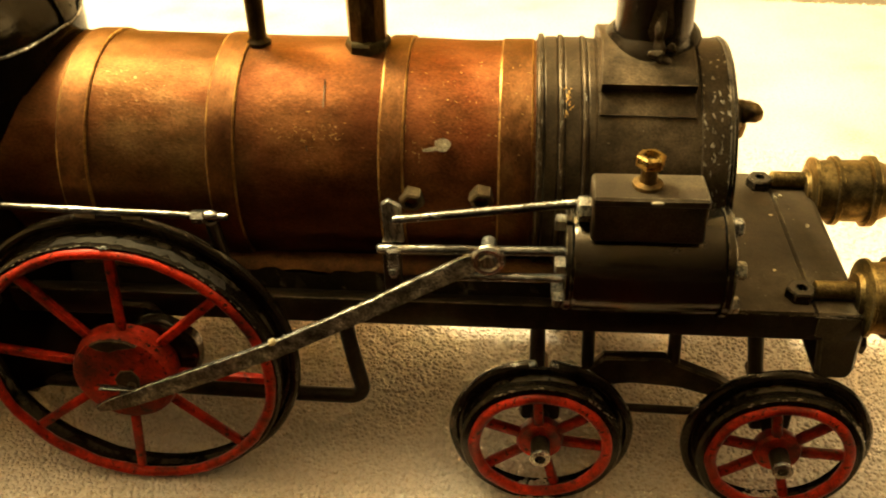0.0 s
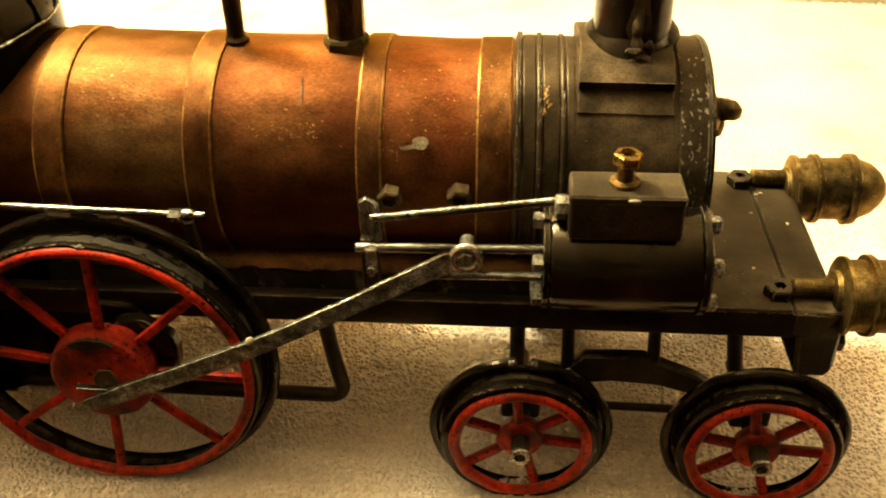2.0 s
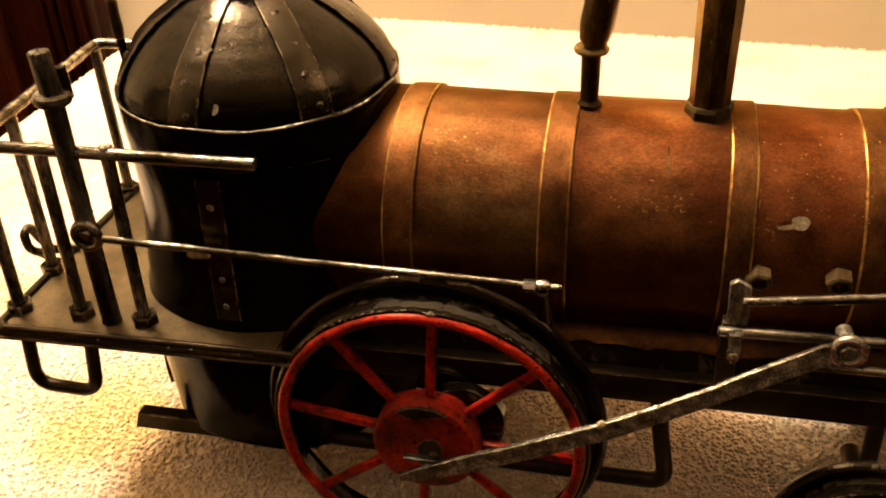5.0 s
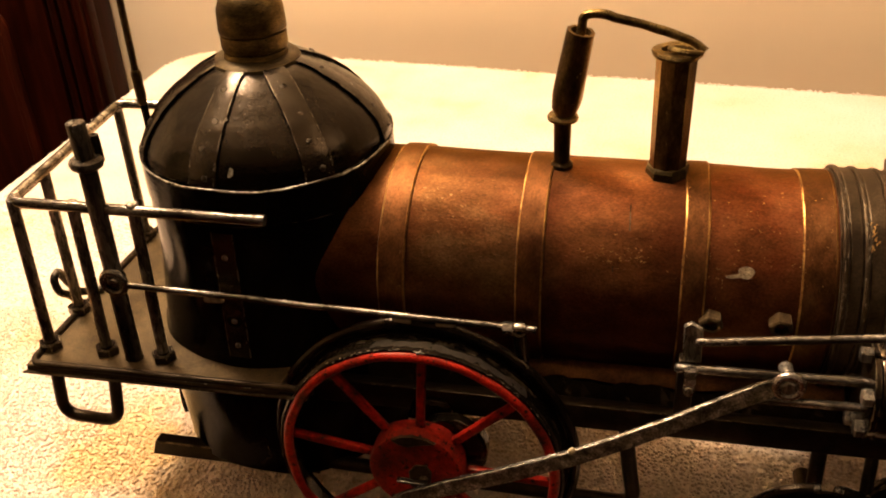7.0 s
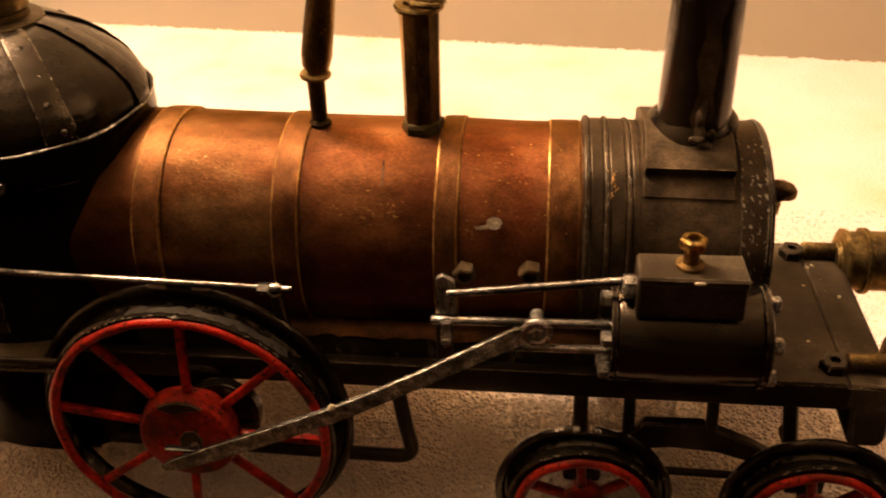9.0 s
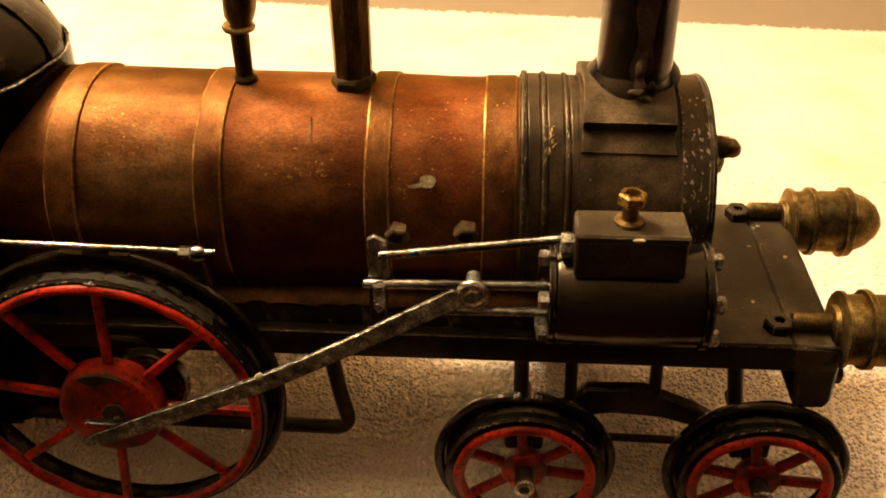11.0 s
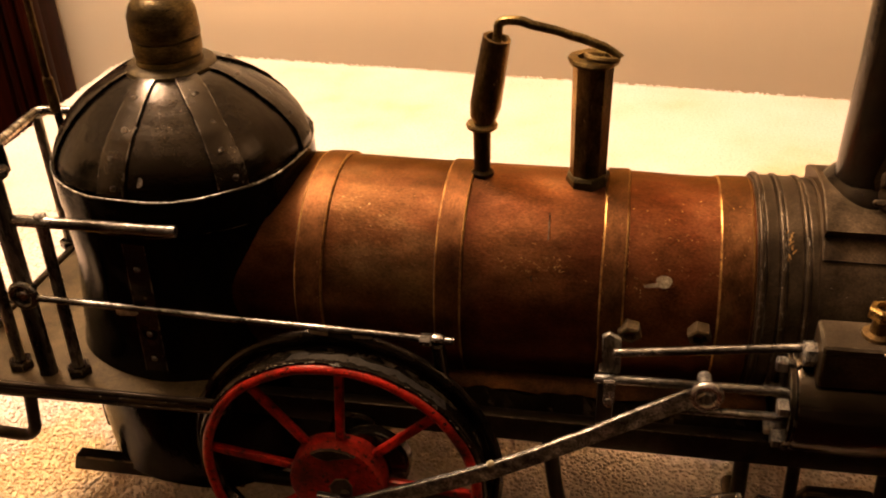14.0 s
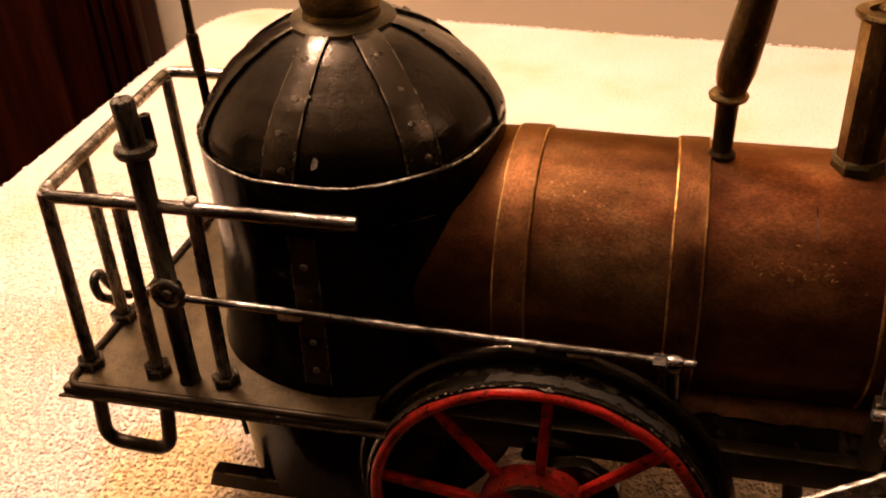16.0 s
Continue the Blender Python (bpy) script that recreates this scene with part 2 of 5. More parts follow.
def carpet_material():
    m, n, l, b = shader("cream_carpet_pile")
    co = n.new("ShaderNodeTexCoord").outputs["Object"]
    isl = n.new("ShaderNodeNewGeometry").outputs["Random Per Island"]
    big = tex(n, l, "noise", 9.0, co, 3)
    patch = ramp(n, l, big, [(0.3, (0.66, 0.465, 0.24)), (0.42, (0.69, 0.545, 0.39)), (0.6, (0.72, 0.595, 0.475)), (0.75, (0.74, 0.63, 0.52))])
    var = ramp(n, l, isl, [(0.0, grey(0.92)), (0.5, grey(0.99)), (1.0, grey(1.05))])
    mul = n.new("ShaderNodeMix")
    mul.data_type, mul.blend_type = "RGBA", "MULTIPLY"
    mul.inputs["Factor"].default_value = 1.0
    l.new(patch, mul.inputs[6])
    l.new(var, mul.inputs[7])
    pile = n.new("ShaderNodeMix")
    pile.data_type, pile.blend_type = "RGBA", "MULTIPLY"
    pile.inputs["Factor"].default_value = 1.0
    l.new(mul.outputs[2], pile.inputs[6])
    l.new(ramp(n, l, tex(n, l, "noise", 420.0, co, 4, 0.7), [(0.36, (0.86, 0.79, 0.69)), (0.49, grey(0.97)), (0.64, grey(1.05))]), pile.inputs[7])
    # an old yellow stain beside the rear of the engine
    away = n.new("ShaderNodeVectorMath")
    away.operation = "DISTANCE"
    ragged = n.new("ShaderNodeMix")
    ragged.data_type, ragged.blend_type = "RGBA", "LINEAR_LIGHT"
    ragged.inputs["Factor"].default_value = 0.035
    l.new(co, ragged.inputs[6])
    l.new(n_colour(n, l, 45.0, co), ragged.inputs[7])
    l.new(ragged.outputs[2], away.inputs[0])
    away.inputs[1].default_value = (-0.19, -0.02, 0.0)
    stained = n.new("ShaderNodeMix")
    stained.data_type, stained.blend_type = "RGBA", "MULTIPLY"
    l.new(ramp(n, l, away.outputs["Value"], [(0.022, grey(0.85)), (0.048, grey(0.0))]), stained.inputs["Factor"])
    l.new(pile.outputs[2], stained.inputs[6])
    stained.inputs[7].default_value = (0.98, 0.86, 0.5, 1)
    l.new(stained.outputs[2], b.inputs["Base Color"])
    b.inputs["Roughness"].default_value = 0.95
    b.inputs["Sheen Weight"].default_value = 0.25
    bump(n, l, tex(n, l, "noise", 900.0, co, 3), 0.35, 0.0005, b)
    return m


def wall_material():
    m, n, l, b = shader("cream_wall_paint")
    co = n.new("ShaderNodeTexCoord").outputs["Object"]
    l.new(ramp(n, l, tex(n, l, "noise", 1.6, co, 3), [(0.3, (0.72, 0.59, 0.39)), (0.7, (0.78, 0.65, 0.44))]), b.inputs["Base Color"])
    b.inputs["Roughness"].default_value = 0.75
    bump(n, l, tex(n, l, "noise", 260.0, co, 2), 0.12, 0.0006, b)
    return m


def wood_material():
    m, n, l, b = shader("polished_mahogany")
    co = n.new("ShaderNodeTexCoord").outputs["Object"]
    mp = n.new("ShaderNodeMapping")
    mp.inputs["Scale"].default_value = (9.0, 9.0, 0.8)
    l.new(co, mp.inputs[0])
    grain = tex(n, l, "noise", 6.0, mp.outputs[0], 6, 0.6)
    l.new(ramp(n, l, grain, [(0.3, (0.006, 0.001, 0.0004)), (0.5, (0.019, 0.0028, 0.001)), (0.72, (0.045, 0.0068, 0.002))]), b.inputs["Base Color"])
    b.inputs["Roughness"].default_value = 0.4
    b.inputs["Specular IOR Level"].default_value = 0.12
    b.inputs["Specular Tint"].default_value = (1.0, 0.5, 0.3, 1)
    b.inputs["Coat Weight"].default_value = 0.03
    bump(n, l, grain, 0.15, 0.001, b)
    return m


def tint_boiler(m):
    """Soot and reddish tarnish beside the boiler's bands, plus lamp light evened out in colour; x runs along the
    boiler.
    """
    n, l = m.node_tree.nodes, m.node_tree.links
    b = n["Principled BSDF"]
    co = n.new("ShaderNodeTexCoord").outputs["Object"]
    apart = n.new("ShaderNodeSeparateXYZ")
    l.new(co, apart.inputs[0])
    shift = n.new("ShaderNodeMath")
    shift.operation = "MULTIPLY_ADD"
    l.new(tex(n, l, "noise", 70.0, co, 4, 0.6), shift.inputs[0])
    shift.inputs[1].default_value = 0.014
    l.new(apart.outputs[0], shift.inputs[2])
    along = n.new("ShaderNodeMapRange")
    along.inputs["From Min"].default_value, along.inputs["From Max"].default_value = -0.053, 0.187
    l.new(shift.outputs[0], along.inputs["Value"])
    # left stops darker, right lighter, to offset the lamp's highlight and falloff
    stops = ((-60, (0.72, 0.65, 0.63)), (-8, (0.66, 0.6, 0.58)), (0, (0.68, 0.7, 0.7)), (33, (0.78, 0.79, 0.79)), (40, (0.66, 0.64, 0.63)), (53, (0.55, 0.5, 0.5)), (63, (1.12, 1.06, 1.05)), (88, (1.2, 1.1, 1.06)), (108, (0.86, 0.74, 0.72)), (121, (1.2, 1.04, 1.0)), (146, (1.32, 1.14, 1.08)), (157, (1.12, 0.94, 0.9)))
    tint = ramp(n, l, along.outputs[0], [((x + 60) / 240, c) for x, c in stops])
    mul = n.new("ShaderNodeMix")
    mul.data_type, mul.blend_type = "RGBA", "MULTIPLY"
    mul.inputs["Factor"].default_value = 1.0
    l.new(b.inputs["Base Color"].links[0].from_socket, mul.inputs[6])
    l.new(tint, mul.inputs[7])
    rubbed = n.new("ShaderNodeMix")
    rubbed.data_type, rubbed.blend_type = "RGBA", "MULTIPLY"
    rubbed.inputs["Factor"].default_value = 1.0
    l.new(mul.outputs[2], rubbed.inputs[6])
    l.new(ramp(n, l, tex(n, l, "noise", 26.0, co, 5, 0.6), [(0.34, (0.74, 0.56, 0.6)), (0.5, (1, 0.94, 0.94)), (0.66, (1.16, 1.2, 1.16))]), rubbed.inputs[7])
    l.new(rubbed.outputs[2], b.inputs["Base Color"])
    pits = ramp(n, l, tex(n, l, "noise", 620.0, co, 2, 0.5), [(0.6, grey(0)), (0.76, grey(1))])
    bump(n, l, pits, 0.22, 0.0005, b, b.inputs["Normal"].links[0].from_socket)


tint_boiler(COPPER_BOILER)
CARPET, WALL, WOOD = carpet_material(), wall_material(), wood_material()

# ---- shaping helpers; lengths in millimetres ----
MM = 0.001


def basis(axis):
    z = Vector(axis).normalized()
    x = z.orthogonal().normalized()
    return x, z.cross(x), z


def lathe(bm, start, axis, profile, seg=32, mat=0, cap=(True, True), turn=0.0):
    """A turned form: rings of (distance along the axis, radius) from start."""
    x, y, z = basis(axis)
    start, rings = Vector(start), []
    for s, r in profile:
        if r < 1e-4:
            rings.append([bm.verts.new(start + z * s)])
        else:
            rings.append([bm.verts.new(start + z * s + (x * math.cos(a) + y * math.sin(a)) * r) for a in (turn + 2 * math.pi * k / seg for k in range(seg))])
    made = []
    for a, b in zip(rings, rings[1:]):
        for k in range(seg):
            k2 = (k + 1) % seg
            if len(a) == 1 and len(b) > 1:
                made.append(bm.faces.new((a[0], b[k2], b[k])))
            elif len(b) == 1 and len(a) > 1:
                made.append(bm.faces.new((a[k], a[k2], b[0])))
            elif len(a) > 1:
                made.append(bm.faces.new((a[k], a[k2], b[k2], b[k])))
    if cap[0] and len(rings[0]) > 1:
        made.append(bm.faces.new(rings[0][::-1]))
    if cap[1] and len(rings[-1]) > 1:
        made.append(bm.faces.new(rings[-1]))
    for f in made:
        f.material_index = mat
    return made


def rod(bm, a, b, r, r2=None, seg=14):
    a, b = Vector(a), Vector(b)
    ln, r2 = (b - a).length, r if r2 is None else r2
    e = min(0.5, ln * 0.2, r * 0.3)
    lathe(bm, a, b - a, [(0, r - e), (e, r), (ln - e, r2), (ln, r2 - e)], seg)


def tube(bm, points, r, seg=12, fillet=6.0, steps=5, closed=False, flat=None):
    """A bent bar along points, with rounded bends. flat: (half width, half thickness) for a bar of that section."""
    pts = [Vector(p) for p in points]
    path = []
    n = len(pts)
    for i, p in enumerate(pts):
        if not closed and i in (0, n - 1):
            path.append(p)
            continue
        a, b = pts[i - 1], pts[(i + 1) % n]
        da, db = (a - p), (b - p)
        f = min(fillet, da.length * 0.45, db.length * 0.45)
        if f < 0.2:
            path.append(p)
            continue
        s, e = p + da.normalized() * f, p + db.normalized() * f
        for k in range(steps + 1):
            t = k / steps
            path.append(s * (1 - t) ** 2 + p * 2 * t * (1 - t) + e * t * t)
    m = len(path)
    rings, up = [], None
    for i, p in enumerate(path):
        a = path[i - 1] if i or closed else p
        b = path[(i + 1) % m] if i < m - 1 or closed else p
        z = (b - a).normalized()
        if up is None:
            up = z.orthogonal().normalized()
        up = (up - z * up.dot(z)).normalized()
        side = z.cross(up)
        rr = r(i / (m - 1)) if callable(r) else r
        rings.append([bm.verts.new(p + (up * math.cos(2 * math.pi * k / seg) + side * math.sin(2 * math.pi * k / seg)) * rr) for k in range(seg)])
    pairs = list(zip(rings, rings[1:])) + ([(rings[-1], rings[0])] if closed else [])
    for a, b in pairs:
        for k in range(seg):
            bm.faces.new((a[k], a[(k + 1) % seg], b[(k + 1) % seg], b[k]))
    if not closed:
        bm.faces.new(rings[0][::-1])
        bm.faces.new(rings[-1])


def ring(bm, centre, axis, big, small, seg=48, sides=10, start=0.0, sweep=360.0):
    """A round-section ring, or an open bow of it; angles from the axis frame's first direction."""
    x, y, z = basis(axis)
    if abs(z.y) > 0.99:
        x, y = Vector((1, 0, 0)), Vector((0, 0, 1))
    centre = Vector(centre)
    full = sweep >= 359.9
    count = seg if full else seg + 1
    rings = []
    for i in range(count):
        a = radians(start + sweep * i / seg)
        out = x * math.cos(a) + y * math.sin(a)
        rings.append([bm.verts.new(centre + out * (big + small * math.cos(t)) + z * small * math.sin(t)) for t in (2 * math.pi * k / sides for k in range(sides))])
    for i in range(seg):
        a, b = rings[i], rings[(i + 1) % count]
        for k in range(sides):
            bm.faces.new((a[k], a[(k + 1) % sides], b[(k + 1) % sides], b[k]))
    if not full:
        bm.faces.new(rings[0][::-1])
        bm.faces.new(rings[-1])


def block(bm, lo, hi, bevel=0.8, segs=2):
    lo, hi = Vector(lo), Vector(hi)
    made = bmesh.ops.create_cube(bm, size=1.0, matrix=Matrix.LocRotScale((lo + hi) / 2, None, hi - lo))
    if bevel:
        edges = {e for v in made["verts"] for e in v.link_edges}
        bmesh.ops.bevel(bm, geom=list(edges), offset=bevel, segments=segs, affect="EDGES", profile=0.5)


def slab(bm, outline, axis, lo, hi, bevel=0.6):
    """A plate: an outline of (u, v) pushed from lo to hi along axis x, y or z."""
    def at(u, v, w):
        return {"x": (w, u, v), "y": (u, w, v), "z": (u, v, w)}[axis]
    a = [bm.verts.new(at(u, v, lo)) for u, v in outline]
    b = [bm.verts.new(at(u, v, hi)) for u, v in outline]
    n = len(outline)
    faces = [bm.faces.new(a), bm.faces.new(b[::-1])]
    faces += [bm.faces.new((a[k], b[k], b[(k + 1) % n], a[(k + 1) % n])) for k in range(n)]
    bmesh.ops.recalc_face_normals(bm, faces=faces)
    if bevel:
        bmesh.ops.bevel(bm, geom=list({e for f in faces for e in f.edges}), offset=bevel, segments=1, affect="EDGES")


def nut(bm, centre, axis, across, high, hole=0.0, turn=0.0, seg=6):
    r = across / 1.732 if seg == 6 else across / 2
    c = min(0.7, high * 0.2)
    if hole:
        lathe(bm, centre, axis, [(0, r), (high - c, r), (high, r - c), (high, hole), (high * 0.35, hole), (high * 0.35, 0)], seg, 0, (True, False), turn)
    else:
        lathe(bm, centre, axis, [(0, r), (high - c, r), (high, r - c)], seg, 0, (True, True), turn)


def jitter(bm, amount, scale=0.06):
    """Hand-made unevenness."""
    for v in bm.verts:
        v.co += Vector((noise.noise(v.co * scale), noise.noise(v.co * scale + Vector((31, 7, 3))), noise.noise(v.co * scale + Vector((5, 53, 17))))) * amount


def part(name, bm, material, parent=None, label="", at=None, angle=35.0):
    """Links a bmesh, in millimetres, as one mesh object under a thing or a part."""
    bmesh.ops.scale(bm, vec=(MM, MM, MM), verts=bm.verts)
    me = bpy.data.meshes.new(name)
    bm.to_mesh(me)
    bm.free()
    for mat in material if isinstance(material, (list, tuple)) else (material,):
        me.materials.append(mat)
    me.polygons.foreach_set("use_smooth", [True] * len(me.polygons))
    me.set_sharp_from_angle(angle=radians(angle))
    ob = new(name, me)
    if at is not None:
        ob.matrix_basis = at
    if parent is not None:
        ob.parent = parent
    if label:
        tagged(ob, label)
    return ob


def again(ob, at, parent):
    """The same mesh once more, as a part of its own."""
    o = new(ob.name.split(".")[0], ob.data)
    o.matrix_basis, o.parent = at, parent
    return o


def turn_y(deg):
    return Matrix.Rotation(radians(-deg), 4, "Y")

# ---- the setting ----
FLOOR_Z, CEILING_Z, BACK_Y = -0.45, 1.7, 0.72
WEST, EAST, SOUTH = -2.6, 3.6, -4.2


def plane_box(name, lo, hi, mat, label, category):
    bm = bmesh.new()
    block(bm, [c / MM for c in lo], [c / MM for c in hi], 0)
    return tagged(part(name, bm, mat, None, "", None, 30), label, category, "", "structure")


plane_box("wall_north", (WEST, BACK_Y, FLOOR_Z), (EAST, BACK_Y + 0.1, CEILING_Z), WALL, "plain cream painted wall behind the carpeted ledge", "wall")
# the unseen south and east walls and floor are dark to cut bounce light
plane_box("wall_south", (WEST, SOUTH - 0.1, FLOOR_Z), (EAST, SOUTH, CEILING_Z), UNSEEN_DARK, "unseen wall closing the room, kept dark to limit bounce light", "wall")
plane_box("wall_west", (WEST - 0.1, SOUTH, FLOOR_Z), (WEST, BACK_Y + 0.1, CEILING_Z), WALL, "plain cream painted side wall beyond the cabinet", "wall")
plane_box("wall_east", (EAST, SOUTH, FLOOR_Z), (EAST + 0.1, BACK_Y + 0.1, CEILING_Z), UNSEEN_DARK, "unseen side wall of the room, kept dark to limit bounce light", "wall")
# unseen ceiling, set low and pale as a reflector for the lamp
plane_box("ceiling", (WEST, SOUTH, CEILING_Z), (EAST, BACK_Y + 0.1, CEILING_Z + 0.1), CEILING, "unseen cream ceiling, set low to bounce lamp light", "ceiling")
plane_box("floor", (WEST, SOUTH, FLOOR_Z - 0.1), (EAST, BACK_Y + 0.1, FLOOR_Z), WOOD, "unseen dark polished wooden floor below the ledge", "floor")


# unseen near edge, cut close so the boiler reflects the dark floor
NEAR = -0.112


def ledge_back(x):
    return 0.6165 - 0.093 * x


def ledge_outline():
    """The top of the carpeted ledge: a straight left side, a rounded far corner and a slanting back."""
    left, r = -0.474, 0.075
    cy = ledge_back(left + r) - r
    pts = [(left, NEAR)]
    for k in range(13):
        a = math.pi - k / 12 * (math.pi / 2 - 0.09)
        pts.append((left + r + r * math.cos(a), cy + r * math.sin(a)))
    pts += [(1.2, ledge_back(1.2)), (1.2, NEAR)]
    return pts


def inside_ledge(x, y, rim=0.003):
    left, r = -0.474, 0.075
    if x < left + rim or y > ledge_back(x) - rim or y < NEAR + 0.003:
        return False
    cy = ledge_back(left + r) - r
    return not (x < left + r and y > cy and (x - left - r) ** 2 + (y - cy) ** 2 > (r - rim) ** 2)


def build_ledge():
    bm = bmesh.new()
    pts = ledge_outline()
    rows = []
    for drop, out in ((0.0, -0.012), (-0.0035, -0.0035), (-0.012, 0.0), (FLOOR_Z, 0.0)):
        row = []
        n = len(pts)
        for i, (x, y) in enumerate(pts):
            a, b = Vector(pts[i - 1]), Vector(pts[(i + 1) % n])
            t = (b - a).normalized()
            nx, ny = -t.y, t.x
            row.append(bm.verts.new(((x + nx * out) / MM, (y + ny * out) / MM, drop / MM)))
        rows.append(row)
    bm.faces.new(rows[0][::-1])
    for a, b in zip(rows, rows[1:]):
        for k in range(len(a)):
            bm.faces.new((a[k], a[(k + 1) % len(a)], b[(k + 1) % len(a)], b[k]))
    bmesh.ops.recalc_face_normals(bm, faces=bm.faces)
    ob = part("carpeted_ledge", bm, CARPET, None, "", None, 50)
    return tagged(ob, "raised ledge covered in cream cut-pile carpet, rounded edge", "ledge", "", "structure")


def build_pile():
    """Tufts of the carpet, leaning every way, finer and denser where they are nearest."""
    rng = np.random.default_rng(4)
    verts, faces = [], []
    count = 0
    for x0, x1, y0, y1, step, rad, high in ((-0.48, 0.45, NEAR, 0.1, 0.0019, 0.00135, 0.0031), (-0.48, 0.62, 0.1, 0.26, 0.0029, 0.0022, 0.0024), (-0.48, 0.72, 0.26, 0.67, 0.0036, 0.0022, 0.0017)):
        xs, ys = np.meshgrid(np.arange(x0, x1, step), np.arange(y0, y1, step))
        x = xs.ravel() + rng.uniform(-0.55, 0.55, xs.size) * step
        y = ys.ravel() + rng.uniform(-0.55, 0.55, xs.size) * step
        keep = np.array([inside_ledge(a, b, 0.003 if step < 0.0025 else 0.006) for a, b in zip(x, y)])
        x, y = x[keep], y[keep]
        k = len(x)
        flow = np.sin(x * 31 + np.cos(y * 23) * 2) * 0.5 + np.sin(y * 41 + x * 17) * 0.5
        soft = 0.3 if step < 0.0025 else 0.2
        lean = rng.normal(0, soft, (k, 2)) * high + np.stack([flow, np.cos(flow * 3)], 1) * high * 0.22
        r, h, a0 = rad * rng.uniform(0.75, 1.25, k), high * rng.uniform(1 - soft * 1.1, 1 + soft * 0.6, k), rng.uniform(0, 6.3, k)
        block_v = np.zeros((k, 11, 3))
        for j in range(5):
            a = a0 + j * 2 * math.pi / 5
            block_v[:, j] = np.stack([x + np.cos(a) * r, y + np.sin(a) * r, np.full(k, -0.001)], 1)
            block_v[:, 5 + j] = np.stack([x + lean[:, 0] * 0.75 + np.cos(a + 0.5) * r * 0.85, y + lean[:, 1] * 0.75 + np.sin(a + 0.5) * r * 0.85, h * 0.75], 1)
        block_v[:, 10] = np.stack([x + lean[:, 0], y + lean[:, 1], h], 1)
        block_v[:, :, 2] -= 0.0018
        verts.append(block_v.reshape(-1, 3))
        tri = []
        for j in range(5):
            j2 = (j + 1) % 5
            tri += [(j, j2, 5 + j2), (j, 5 + j2, 5 + j), (5 + j, 5 + j2, 10)]
        faces.append((np.array(tri)[None] + (count + np.arange(k) * 11)[:, None, None]).reshape(-1, 3))
        count += k * 11
    v, f = np.concatenate(verts), np.concatenate(faces)
    me = bpy.data.meshes.new("carpet_pile")
    me.from_pydata(v.tolist(), [], f.tolist())
    me.polygons.foreach_set("use_smooth", [True] * len(me.polygons))
    me.materials.append(CARPET)
    tagged(new("carpet_pile", me), "cream cut-pile carpet tufts under the engine", "carpet", "", "stuff")


build_ledge()
build_pile()


def build_cabinet():
    """A tall mahogany cabinet standing on the floor beyond the ledge, seen from its right-hand edge."""
    cab = tagged(new("cabinet"), "polished dark red mahogany cabinet with moulded panel door", "cabinet")
    x1, x0, y0, y1, z0, z1 = -596, -1290, 650, 716, FLOOR_Z / MM, 1150
    bm = bmesh.new()
    block(bm, (x0, y0 + 22, z0), (x1, y1, z1), 3)
    part("body", bm, WOOD, cab)
    for xa, xb in ((x1 - 52, x1 + 4), (x0 - 4, x0 + 52)):
        bm = bmesh.new()
        block(bm, (xa, y0 + 6, z0 + 2), (xb, y0 + 24, z1 - 2), 3)
        post = part("stile", bm, WOOD, cab)
        for a, b, out in ((xa + 6, xa + 16, 7), (xa + 22, xa + 34, 10), (xa + 40, xb - 6, 7)):
            bm = bmesh.new()
            block(bm, (a, y0 + 6 - out, z0 + 2), (b, y0 + 10, z1 - 2), 3)
            part("reed", bm, WOOD, post)
    door = bmesh.new()
    block(door, (x0 + 56, y0 + 4, z0 + 60), (x1 - 56, y0 + 21, z1 - 40), 3)
    d = part("door", door, WOOD, cab)
    for za, zb in ((z0 + 130, 60), (150, 1040)):
        bm = bmesh.new()
        outline = [(x0 + 130, za), (x1 - 120, za), (x1 - 120, zb - 40)]
        outline += [((x0 + x1 + 10) / 2 + (x1 - x0 - 250) / 2 * math.cos(a), zb - 40 + 45 * math.sin(a)) for a in (math.pi * k / 14 for k in range(1, 14))]
        outline += [(x0 + 130, zb - 40)]
        slab(bm, outline, "y", y0 - 6, y0 + 5, 4)
        part("raised_panel", bm, WOOD, d)
        bm = bmesh.new()
        tube(bm, [(u, y0 + 2, v) for u, v in outline], 9, 10, 2, 2, True)
        part("moulding", bm, WOOD, d)
    bm = bmesh.new()
    lathe(bm, (x1 - 85, y0 + 4, 90), (0, -1, 0), [(0, 14), (2, 14), (4, 6), (12, 6), (16, 11), (24, 9), (26, 0)], 20)
    part("door_knob", bm, BRASS, d, "small brass knob")


build_cabinet()

# ---- the model steam engine ----
engine = tagged(new("model_locomotive"), "hand-made metal model steam engine, copper boiler, red spoked wheels, on carpet", "model locomotive")
BZ, BR = 139.0, 48.5          # boiler axis height and radius
FX, FR = -84.0, 57.5          # firebox axis and radius
PZ = 104.0                    # rear platform top


def mesh():
    return bmesh.new()


def boiler_r(x):
    """The boiler plate narrows a little towards the smokebox."""
    return BR + 1.5 - max(0.0, x + 30) * 0.0135


